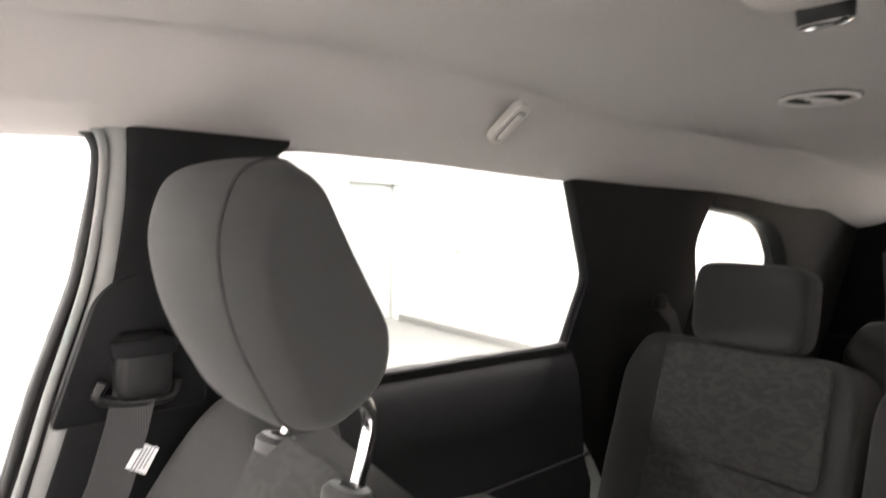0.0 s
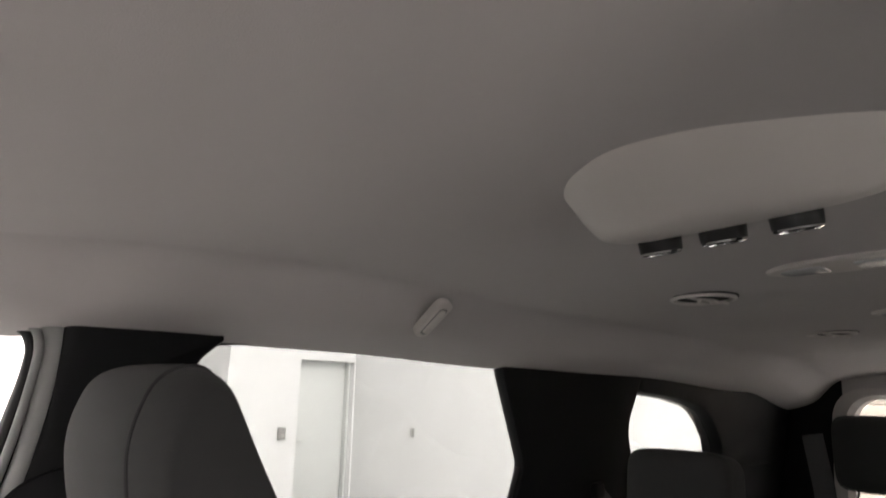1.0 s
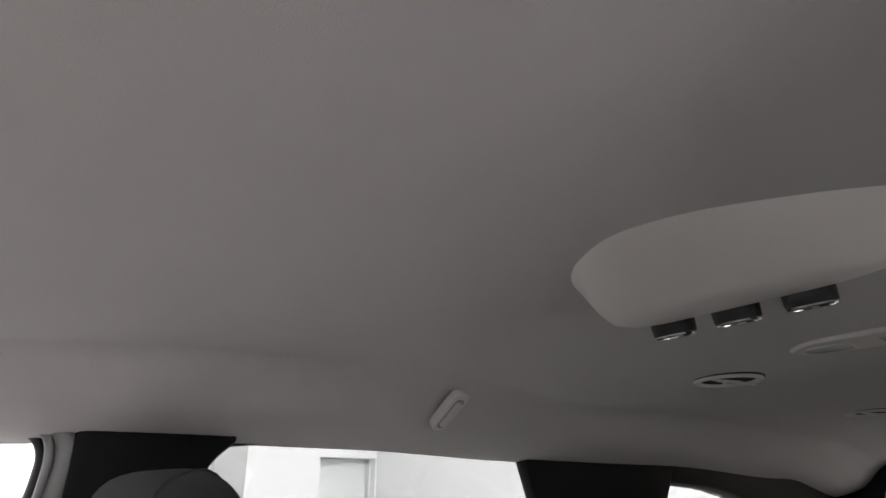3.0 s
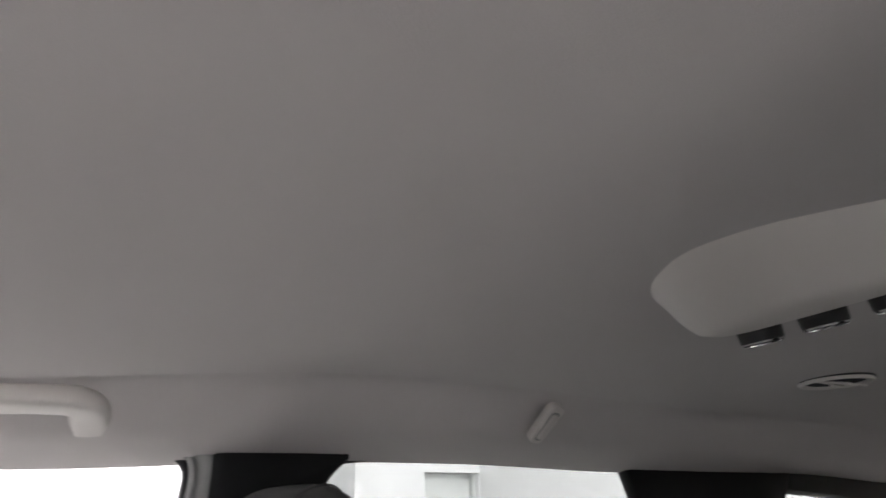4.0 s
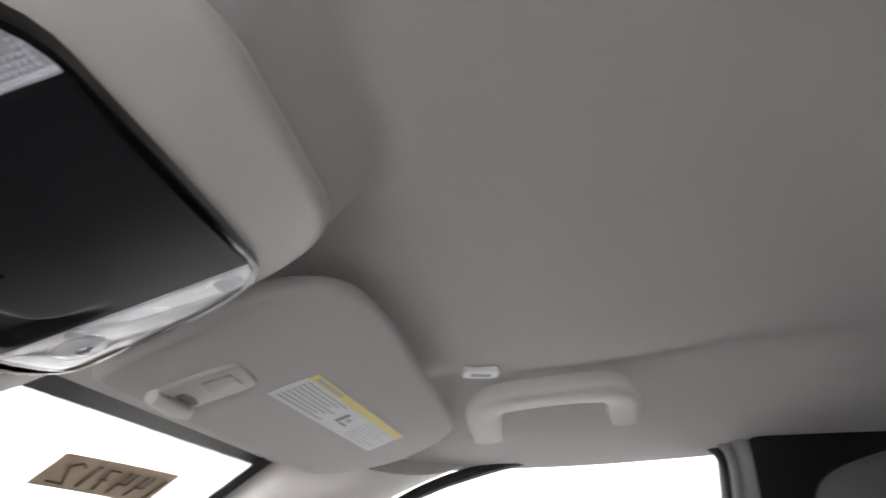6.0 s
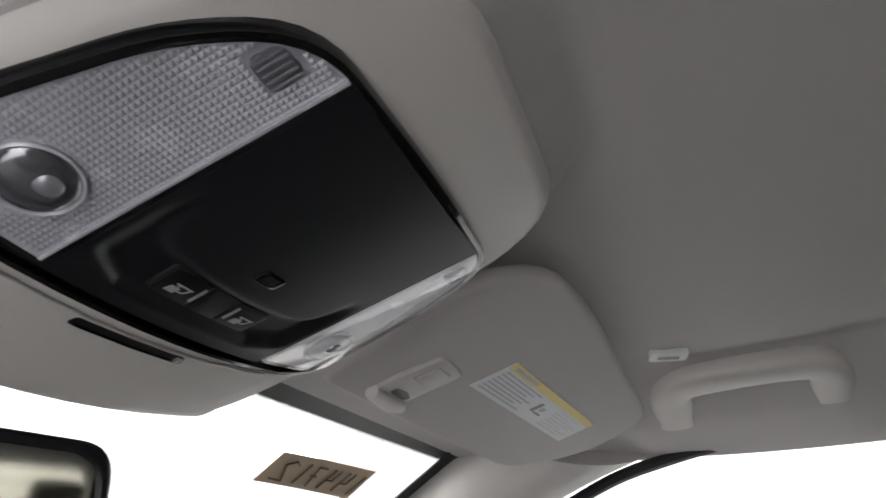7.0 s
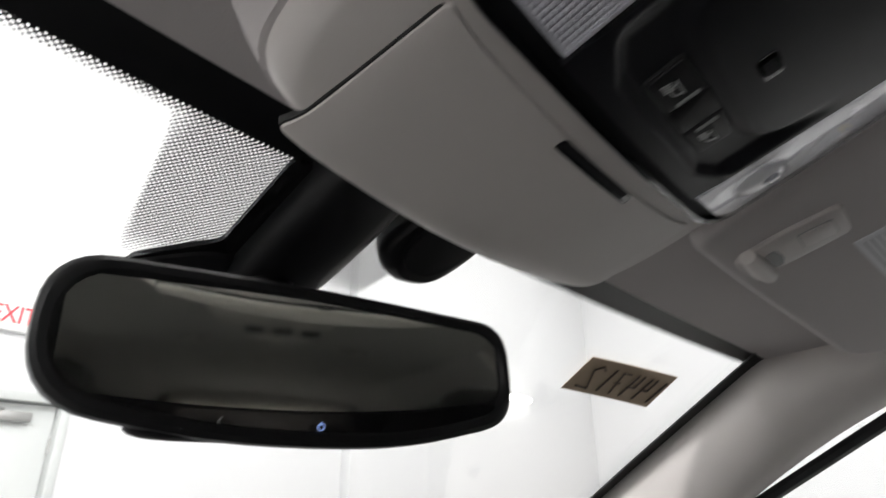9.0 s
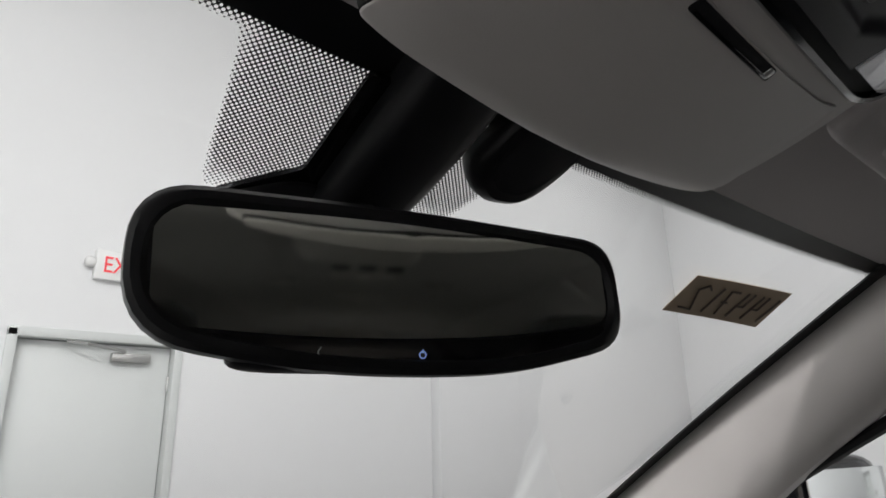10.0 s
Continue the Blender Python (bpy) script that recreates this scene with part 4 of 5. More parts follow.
gap = rounded([(x * 1.006, -0.048 + (y + 0.048) * 0.97) for x, y in flap_pts], 0.003, 3)
con_part("flap_gap", rolled(plate(gap[::-1], -0.002, 0.0011)), M_RUBBER, oc, "dark gap beside the storage flap")
flap = con_part("storage_flap", rolled(plate(rounded(flap_pts, [0.003, 0.02, 0.05, 0.02, 0.003, 0.03, 0.004, 0.01, 0.1, 0.01, 0.004, 0.03], 4)[::-1], 0.0, 0.0020, bevel=0.0007)), M_LIGHT, oc, "pale grey flap of the storage bin")
con_part("latch_slot", plate(rounded([(-0.0275, -0.0235), (0.0275, -0.0235), (0.0265, -0.0188), (-0.0265, -0.0188)][::-1], 0.0015, 3), 0.001, 0.0025), M_DARK, flap, "dark latch slot")
con_part("latch_lip", plate(rounded([(-0.0255, -0.0232), (0.0240, -0.0232), (0.0240, -0.0220), (-0.0255, -0.0220)][::-1], 0.0005, 2), 0.0020, 0.0030, bevel=0.0003), M_GLOSS, flap, "glossy edge of the latch")
con_part("slot_end", box((0.0042, 0.0040, 0.0014), (0.0242, -0.0212, 0.0022), bevel=0.0006), M_STEEL, flap, "bright end of the latch")

# ---- sun visor on the right, stowed against the roof ----
VN = Vector((-0.088, -0.280, -1.0)).normalized()
VO = Vector((0.3336, -0.0958, 1.4646))
VX = (Vector((1, 0, 0)) - VN * VN.x).normalized()
VY = VN.cross(VX)
VIS = Matrix(((VX.x, VY.x, VN.x, VO.x), (VX.y, VY.y, VN.y, VO.y), (VX.z, VY.z, VN.z, VO.z), (0, 0, 0, 1)))


def vis(x, y):
    """A plan point of the visor in the visor's own coordinates."""
    p = Vector((x, y, 0))
    p.z = VO.z - ((p.x - VO.x) * VN.x + (p.y - VO.y) * VN.y) / VN.z
    q = VIS.inverted() @ p
    return (q.x, q.y)


def sun_visor():
    v = empty("sun_visor", VO, "pale grey cloth sun visor folded up to the roof", "sun visor", "sun visors", m=VIS)
    put_on = local_part
    out = rounded([vis(*p) for p in ((0.155, 0.014), (0.225, 0.008), (0.300, 0.000), (0.470, -0.020), (0.518, -0.098), (0.474, -0.170), (0.348, -0.162), (0.215, -0.155), (0.150, -0.142), (0.125, -0.100))],
                  [0.012, 0.02, 0.05, 0.035, 0.06, 0.035, 0.2, 0.2, 0.035, 0.04], 6)
    body = put_on("visor_body", plate(out, -0.015, 0.0, bevel=0.006, segs=4), M_LINER, v, "pale grey padded visor")
    # label
    lab = [vis(*p) for p in ((0.2385, -0.0962), (0.4270, -0.1200), (0.4375, -0.0830), (0.2430, -0.0580))]
    lp = put_on("warning_label", plate(lab, 0.0002, 0.0007), M_PAPER, body, "white airbag warning label with yellow strip")
    A, B, C, D = (Vector(q) for q in lab)

    def on(f, g):
        return tuple((A * (1 - f) + B * f) * (1 - g) + (D * (1 - f) + C * f) * g)

    def bar(n, f0, f1, g0, g1, mt, lift=0.0011):
        return put_on(n, plate([on(f0, g0), on(f1, g0), on(f1, g1), on(f0, g1)], 0.0008, lift), mt, lp)

    bar("yellow_strip", 0.0, 1.0, 0.0, 0.20, M_YELLOW)
    bar("heading_bar", 0.04, 0.26, 0.06, 0.14, M_PRINT, 0.0014)
    for r in range(7):
        g0 = 0.26 + r * 0.10
        bar("text_bar", 0.03, 0.40 - 0.04 * (r % 3), g0, g0 + 0.036, M_PRINT)
        bar("text_bar", 0.64, 0.95 - 0.05 * ((r + 1) % 3), g0, g0 + 0.030, M_FINE_PRINT)
    bar("pictogram", 0.46, 0.49, 0.38, 0.70, M_INK)
    bar("pictogram", 0.51, 0.55, 0.46, 0.58, M_PRINT)
    bar("pictogram", 0.50, 0.57, 0.66, 0.71, M_INK)
    # clip end with its pad
    pl = rounded([(-0.143, -0.098), (-0.149, -0.070), (-0.147, -0.033), (-0.112, -0.034), (-0.108, -0.095)], [0.008, 0.015, 0.006, 0.006, 0.010], 4)[::-1]
    cl = put_on("clip_plate", plate(pl, -0.004, 0.0028, bevel=0.0016, segs=3), M_CLIP, body, "pale plastic retaining plate")
    pr = rounded([(-0.139, -0.060), (-0.1385, -0.0415), (-0.121, -0.041), (-0.1215, -0.060)], 0.002, 3)[::-1]
    put_on("lamp_pad_gap", plate([(-0.130 + (x + 0.130) * 1.08, -0.0505 + (y + 0.0505) * 1.08) for x, y in pr], 0.0024, 0.0031), M_BASE, cl)
    put_on("lamp_pad", plate(pr, 0.0024, 0.0040, bevel=0.0010), M_CLIP, cl)
    sl = rounded([(-0.134, -0.0815), (-0.135, -0.0745), (-0.122, -0.0725), (-0.113, -0.0755), (-0.114, -0.0800)], 0.003, 4)[::-1]
    # A dark grey plate stands for the shading inside the pale slot.
    put_on("clip_slot", plate(sl, 0.0024, 0.0031), M_GUIDE, cl, "slot behind the clip, its shade put in as dark grey")
    put_on("pivot_rod", tube([(-0.146, -0.0890, 0.004), (-0.124, -0.0875, 0.0055), (-0.109, -0.0860, 0.004)], [0.0050, 0.0062, 0.0050], 12), M_LIGHT, cl)
    return v


def flip(bm, m):
    bmesh.ops.transform(bm, matrix=m, verts=bm.verts)
    bmesh.ops.reverse_faces(bm, faces=bm.faces)
    return bm


sun_visor()


def left_visor():
    v = empty("sun_visor", (-VO.x, VO.y, VO.z), "pale grey cloth sun visor folded up to the roof", "sun visor", "sun visors")
    out = rounded([(-x, y) for x, y in ((0.150, -0.003), (0.300, -0.012), (0.462, -0.030), (0.492, -0.105), (0.476, -0.176), (0.210, -0.174), (0.128, -0.164))][::-1], 0.03, 5)
    bm = plate(out, -0.010, 0.010, bevel=0.008, segs=3)
    for w in bm.verts:
        w.co.z += 1.478 - 0.205 * (w.co.y + 0.096) + 0.05 * (abs(w.co.x) - 0.33) * -1
    part("visor_body", bm, M_LINER, v)


left_visor()

# coat clip beside the visor
ck = empty("visor_clip", (0.432, -0.197, 1.52), "small pale plastic retaining clip on the headliner", "clip")
cm = Matrix.Translation((0.428, -0.197, liner_z(0.428, -0.197) - 0.003)) @ Matrix.Rotation(radians(-78), 4, "Z") @ Matrix.Rotation(radians(174), 4, "X")
part("base", plate(rounded([(-0.018, -0.010), (0.018, -0.010), (0.018, 0.010), (-0.018, 0.010)], 0.005, 4), -0.004, 0.003, cm, bevel=0.002), M_SIGN, ck)
# No slot is cut: a grey plate gives its shade by colour.
part("slot", plate(rounded([(-0.010, -0.003), (0.010, -0.003), (0.010, 0.003), (-0.010, 0.003)], 0.001, 2), 0.0026, 0.0035, cm), M_BASE, ck, "dark slot")


# grab handle over the right front door
def grab_handle(y0, y1, sgn, lx=0.524):
    g = empty("grab_handle", (sgn * lx, (y0 + y1) / 2, 1.50), "pale grey moulded roof grab handle", "grab handle", "roof grab handles")
    ev = Vector((0.961, 0.0, -0.277))
    eu = Vector((0.02, 1.0, -0.05)).normalized()
    n = eu.cross(ev).normalized()
    ev = n.cross(eu)
    o = Vector((0.476, (y0 + y1) / 2, 1.5205))
    m = Matrix(((eu.x, ev.x, n.x, o.x), (eu.y, ev.y, n.y, o.y), (eu.z, ev.z, n.z, o.z), (0, 0, 0, 1)))
    for f0, f1, dd in ((0.0600, 0.0980, 0.089), (-0.0940, -0.0560, 0.075)):
        foot = plate(rounded([(f0, dd - 0.022), (f1, dd - 0.022), (f1, dd + 0.004), (f0, dd + 0.004)], 0.006, 3), -0.020, 0.0085, m, bevel=0.004, segs=2)
        part("foot_cover", flip(foot, Matrix.Diagonal((-1, 1, 1, 1))) if sgn < 0 else foot, M_LIGHT, g)
    # the grip's middle line: two feet, wide corners and a slightly arched bar between them
    line = [(0.0790, 0.095), (0.0792, 0.074), (0.0790, 0.056)]
    line += [(0.0490 + 0.030 * math.cos(a), 0.052 - 0.030 * math.sin(a)) for a in (radians(9 * k) for k in range(11))]
    line += [(0.030, 0.0195), (0.005, 0.0175), (-0.020, 0.0174), (-0.0385, 0.0190)]
    line += [(-0.0445 - 0.030 * math.sin(a), 0.0495 - 0.030 * math.cos(a)) for a in (radians(9 * k) for k in range(11))]
    line += [(-0.0750, 0.058), (-0.0752, 0.068), (-0.0750, 0.080)]
    rings = []
    for i, (u, v) in enumerate(line):
        p, q = line[max(i - 1, 0)], line[min(i + 1, len(line) - 1)]
        t = Vector((q[0] - p[0], q[1] - p[1])).normalized()
        wide = 0.0190 + 0.0025 * smooth01(0.03, 0.06, v)
        deep = 0.0130 + 0.004 * smooth01(0.04, 0.09, v)
        ring = []
        for k in range(20):
            a = 2 * math.pi * k / 20
            c, d = math.copysign(abs(math.cos(a)) ** 0.65, math.cos(a)), math.copysign(abs(math.sin(a)) ** 0.75, math.sin(a))
            ring.append(m @ Vector((u - t.y * wide * c, v + t.x * wide * c, -0.001 + deep * d)))
        rings.append(ring)
    grip = loft(rings)
    part("grip", flip(grip, Matrix.Diagonal((-1, 1, 1, 1))) if sgn < 0 else grip, M_LIGHT, g)
    return g


grab_handle(-0.345, -0.194, 1)
grab_handle(-0.345, -0.194, -1)


# coat hooks over the rear doors
def coat_hook(sgn):
    h = empty("coat_hook", (sgn * 0.515, -0.98, 1.53), "pale plastic folding coat hook in the roof lining", "coat hook", "coat hooks")
    a, b = Vector((0.484, -0.984, 1.556)), Vector((0.545, -0.975, 1.508))
    d = (b - a)
    ln = d.length
    d.normalize()
    e = Vector((0, 1, 0)) - d * d.y
    e.normalize()
    n = d.cross(e)
    if n.z > 0:
        n = -n
    c = (a + b) / 2 + n * 0.003
    m = Matrix(((d.x, e.x, n.x, c.x), (d.y, e.y, n.y, c.y), (d.z, e.z, n.z, c.z), (0, 0, 0, 1)))
    out = rounded([(-ln / 2, -0.016), (ln / 2, -0.014), (ln / 2, 0.014), (-ln / 2, 0.016)], 0.0138, 6)
    inn = rounded([(-ln / 2 + 0.010, -0.0085), (ln / 2 - 0.008, -0.0075), (ln / 2 - 0.008, 0.0075), (-ln / 2 + 0.010, 0.0085)], 0.007, 6)
    flipm = Matrix.Diagonal((sgn, 1, 1, 1)) @ m
    part("base", plate(out, -0.006, 0.009, flipm, bevel=0.003, segs=3), M_LIGHT, h)
    # The hollow's shade is put in as a darker grey plate on the base.
    part("recess", plate(inn, 0.0085, 0.0094, flipm), M_BASE, h)
    inn2 = [(x * 0.86, y * 0.72) for x, y in inn]
    part("hook", plate(inn2, 0.008, 0.0125, flipm, bevel=0.002), M_LIGHT, h)


coat_hook(1)
coat_hook(-1)

# ---- rear climate control in the roof ----
ACX, ACY = -0.006, -0.815
ac = empty("climate_console", (ACX, ACY, 1.55), "pale roof console with three black knobs", "climate console")


def ac_ring(half, front, rear, z):
    mid, d = (front + rear) / 2, (front - rear) / 2
    pts = [(-half, d * 0.25), (-half * 0.72, d * 0.66), (-half * 0.2, d * 1.18), (half * 0.2, d * 1.28), (half * 0.72, d * 0.87), (half, d * 0.25), (half * 0.94, -d * 0.55), (half * 0.70, -d * 0.93), (0, -d), (-half * 0.70, -d * 0.93), (-half * 0.94, -d * 0.55)]
    return [(ACX + x * (1.22 if x < 0 else 1.0), mid + y, z) for x, y in rounded(pts, [half * f for f in (0.3, 0.4, 0.5, 0.5, 0.4, 0.3, 0.3, 0.3, 0.7, 0.3, 0.3)], 5)]


part("housing", loft([ac_ring(*q) for q in ((0.074, -0.818, -0.836, 1.5430), (0.092, -0.809, -0.846, 1.5440), (0.103, -0.800, -0.856, 1.5475), (0.110, -0.788, -0.866, 1.5540), (0.117, -0.771, -0.882, 1.5635),
                                              (0.122, -0.754, -0.898, 1.5740), (0.127, -0.740, -0.912, 1.5830), (0.131, -0.732, -0.924, 1.5940))]), M_LIGHT, ac, "pale grey moulded housing")
for kx in (0.060, 0.002, -0.056):
    km = Matrix.Translation((kx, -0.8640, 1.5580)) @ Matrix.Rotation(radians(168), 4, "X")
    kb = part("knob", lathe([(0.0195, -0.012), (0.0195, 0.010), (0.0190, 0.0185), (0.0178, 0.0210), (0.0005, 0.0212)], km, 32), M_BLACK, ac, "black rotary knob")
    part("knob_ring", lathe([(0.0183, 0.0190), (0.0187, 0.0212), (0.0168, 0.0222), (0.0164, 0.0205)], km, 32), M_CHROME, kb, "bright trim ring")
    part("pointer", box((0.0018, 0.012, 0.001), (0, 0.006, 0.0216), km, bevel=0), M_SYMBOL, kb)


# round roof vents
def roof_vent(x, y):
    z = liner_z(x, y)
    v = empty("roof_vent", (x, y, z), "round pale plastic air vent in the headliner", "air vent", "roof vents")
    m = Matrix.Translation((x, y, z)) @ Matrix.Rotation(math.pi, 4, "X")
    part("rim", lathe([(0.050, -0.004), (0.051, 0.002), (0.049, 0.0050), (0.045, 0.0055), (0.041, 0.002), (0.040, -0.004)], m, 40), M_LIGHT, v)
    part("rim_gap", lathe([(0.0505, -0.002), (0.0530, -0.002), (0.0530, 0.0006), (0.0505, 0.0010)], m, 40), M_RUBBER, v, "dark gap round the rim")
    part("well", lathe([(0.0405, -0.003), (0.0400, 0.0015), (0.0005, 0.0015)], m, 32), M_DARK, v, "dark vent well")
    for k in (-1, 0, 1):
        part("louvre", box((0.074 - abs(k) * 0.012, 0.013, 0.0025), (0, k * 0.021, 0.004), m @ Matrix.Rotation(radians(12), 4, "Y"), bevel=0.001), M_LIGHT, v)
    part("toggle", box((0.008, 0.030, 0.006), (0, 0, 0.0065), m, bevel=0.002), M_LIGHT, v)


for sx in (1, -1):
    roof_vent(sx * 0.224, -1.311)
    roof_vent(sx * 0.215, -1.93)


# reading lamps behind the climate console
def roof_lamp(x, y, w):
    z = liner_z(x, y)
    v = empty("roof_lamp", (x, y, z), "long pale courtesy lamp with clear lenses in the roof", "courtesy lamp", "roof courtesy lamps")
    m = Matrix.Translation((x, y, z)) @ Matrix.Rotation(math.pi, 4, "X")
    part("bezel", plate(rounded([(-w, 0), (-w * 0.55, -0.040), (w * 0.55, -0.040), (w, 0), (w * 0.55, 0.040), (-w * 0.55, 0.040)], 0.04, 6), -0.004, 0.005, m, bevel=0.004, segs=3), M_LIGHT, v)
    for s in (-1, 1):
        part("lens", plate(rounded([(s * w * 0.16, -0.024), (s * w * 0.62, -0.020), (s * w * 0.74, 0.0), (s * w * 0.62, 0.020), (s * w * 0.16, 0.024)][::s], 0.010, 5), 0.003, 0.0065, m, bevel=0.002), M_LENS_CLEAR, v)


roof_lamp(0.0, -1.205, 0.098)
roof_lamp(0.0, -1.66, 0.085)

# ---- rear-view mirror ----
MR = Vector((0.9579, -0.2870, 0.0100)).normalized()
MN = Vector((-0.2860, -0.9566, -0.0567)).normalized()
MU = MN.cross(MR).normalized()
MO = Vector((-0.0042, 0.1446, 1.3778))
MIR = Matrix(((MR.x, MU.x, MN.x, MO.x), (MR.y, MU.y, MN.y, MO.y), (MR.z, MU.z, MN.z, MO.z), (0, 0, 0, 1)))
# on the mirror: x to the car's right, y up, z towards the cabin


def mirror_outline(o):
    top = [(-0.1160 - o, 0.0330 + o), (-0.010, 0.0350 + o), (0.1115 + o, 0.0310 + o)]
    low = [(0.1172 + o, -0.0240 - o), (0.050, -0.0384 - o), (0.0, -0.0402 - o), (-0.050, -0.0384 - o), (-0.1165 - o, -0.0270 - o)]
    return rounded(top + low, [0.024, 0.10, 0.019, 0.021, 0.05, 0.025, 0.05, 0.028], 7)[::-1]


mi = empty("rear_view_mirror", MO, "black framed dimming rear-view mirror below the windscreen header", "rear-view mirror", m=MIR)
case = loft([[(x, y, d) for x, y in mirror_outline(o)] for o, d in ((-0.040, -0.038), (-0.020, -0.034), (-0.008, -0.026), (-0.002, -0.014), (0.0, -0.004), (-0.0008, 0.0015), (-0.0030, 0.0038), (-0.0062, 0.0040), (-0.0085, 0.0018))])
local_part("case", case, M_BLACK, mi, "black plastic mirror case")


def glass_outline():
    return rounded([(-0.1072, 0.0236), (-0.010, 0.0275), (0.1015, 0.0240), (0.1050, -0.0120), (0.050, -0.0205), (0.0, -0.0238), (-0.050, -0.0245), (-0.1055, -0.0215)], [0.012, 0.1, 0.010, 0.010, 0.05, 0.02, 0.05, 0.012], 6)[::-1]


local_part("glass", plate(glass_outline(), 0.0010, 0.0026), M_MIRROR, mi, "dark dimmed mirror glass")
chin = rounded([(-0.098, -0.0236), (-0.05, -0.0255), (0.0, -0.0248), (0.050, -0.0215), (0.102, -0.0136), (0.101, -0.0195), (0.050, -0.0338), (0.0, -0.0356), (-0.05, -0.0342), (-0.096, -0.0266)], 0.003, 3)
local_part("chin_strip", plate(chin, 0.0005, 0.0030), M_GLOSS, mi, "gloss black strip with controls")
pw = loft([[(0.0015 + r * math.cos(2 * math.pi * k / 24), -0.0305 + r * math.sin(2 * math.pi * k / 24), h) for k in range(24)] for r, h in ((0.0017, 0.0030), (0.0017, 0.0033), (0.0012, 0.0033), (0.0012, 0.0030))], caps=False)
box((0.0004, 0.0016, 0.0003), (0.0015, -0.0290, 0.0034), bevel=0, bm=pw)
local_part("power_symbol", pw, M_POWER, mi, "small lit blue power symbol")
local_part("sensor_eye", tube(bezier([(-0.0425, -0.0282, 0.0032), (-0.0438, -0.0305, 0.0032), (-0.0425, -0.0325, 0.0032)], 4), 0.0003, 6), M_BASE, mi)
# lower housing behind the mirror
local_part("microphone_pod", puff((0.086, 0.018, 0.034), (-0.034, -0.0290, -0.016), 0.45, 24, 12), M_DARK, mi, "dark pod below the mirror")
# mount up to the glass
arm = [Vector((0.0035, 0.1770, 1.372)), Vector((0.006, 0.196, 1.400)), Vector((0.009, 0.222, 1.438)), Vector((0.010, 0.236, screen_z(0.01, 0.236) - 0.010))]
part("arm", tube(bezier(arm, 5), [0.017] * 16, 14), M_BLACK, mi)


def mount_cover():
    """The tapered black cover from the windscreen header down to the mirror's foot."""
    rings = []
    for i in range(15):
        t = i / 14
        y = 0.088 + 0.165 * t
        w = 0.0305 - 0.002 * t - 0.010 * smooth01(0.8, 1.0, t)
        deep = 0.013 + 0.010 * math.sin(math.pi * min(1, t * 0.9)) - 0.014 * smooth01(0.85, 1.0, t)
        cx = 0.0150
        zt = screen_z(cx, y) - 0.003
        prof = []
        for k in range(13):
            a = math.pi * k / 12
            prof.append((cx - w * math.copysign(abs(math.cos(a)) ** 0.55, math.cos(a)), y - 0.4 * deep * math.sin(a) ** 0.6, zt - deep * math.sin(a) ** 0.6))
        rings.append(prof)
    return loft(rings)


mc = empty("mirror_mount_cover", (0.0095, 0.17, 1.48), "tapered black plastic cover of the mirror wiring", "cover")
part("shell", mount_cover(), M_BLACK, mc)
flare = plate(rounded([(-0.064, 0.244), (-0.046, 0.231), (-0.028, 0.220), (0.0, 0.217), (0.047, 0.222), (0.047, 0.262), (-0.06, 0.270)], 0.008, 4), -0.003, 0.003)
for v in flare.verts:
    v.co.z += screen_z(v.co.x, v.co.y) - 0.007
part("foot_flange", flare, M_BLACK, mc)
edge = plate(rounded([(-0.0265, 0.150), (-0.010, 0.150), (-0.010, 0.224), (-0.040, 0.236), (-0.060, 0.246), (-0.062, 0.240), (-0.046, 0.227), (-0.0255, 0.212)], 0.004, 3), -0.0015, 0.0015)
for v in edge.verts:
    v.co.z += screen_z(v.co.x, v.co.y) - 0.0062
part("edge_print", edge, M_GLOSS, mc)
sb = empty("rain_sensor", (0.086, 0.175, 1.47), "black plastic sensor box on the windscreen", "sensor")
rings = []
for f, d in ((1.0, 0.003), (1.0, 0.008), (0.97, 0.014), (0.88, 0.018), (0.70, 0.0195)):
    rings.append([(0.089 + (x - 0.087) * f, 0.152 + (y - 0.165) * f - d * 0.15, screen_z(x, y - 0.015) - d) for x, y in rounded([(0.062, 0.126), (0.122, 0.126), (0.121, 0.168), (0.111, 0.196), (0.076, 0.203), (0.053, 0.190)], [0.004, 0.004, 0.02, 0.02, 0.03, 0.02], 5)])
part("case", loft(rings), M_BLACK, sb)
cap = [[(0.085 + (x - 0.083) * f, 0.150 + (y - 0.163) * f - d * 0.15, screen_z(x, y - 0.015) - d) for x, y in rounded([(0.064, 0.140), (0.110, 0.140), (0.110, 0.165), (0.100, 0.185), (0.080, 0.189), (0.063, 0.176)], 0.012, 4)] for f, d in ((1.0, 0.0150), (1.0, 0.0215), (0.94, 0.0225))]
part("cap", loft(cap), M_DARK, sb, "matt black cap of the sensor")

# ---- paper tag on the windscreen ----
TA, TB, TC = Vector((0.3673, 0.1823)), Vector((0.5085, 0.1496)), Vector((0.3828, 0.2292))
tg = empty("stock_tag", (0.44, 0.19, 1.45), "buff paper tag with handwritten numbers taped to the windscreen", "paper tag")


def tag_point(f, g, lift):
    p = TA + (TB - TA) * f + (TC - TA) * g
    return (p.x, p.y, screen_z(p.x, p.y) - lift)


part("paper", sheet(lambda f, g: tag_point(f, g, 0.0035 + 0.003 * f * g), [i / 12 for i in range(13)], [i / 6 for i in range(7)], lambda f, g: tag_point(f, g, 0.0028 + 0.003 * f * g)), M_TAG, tg)
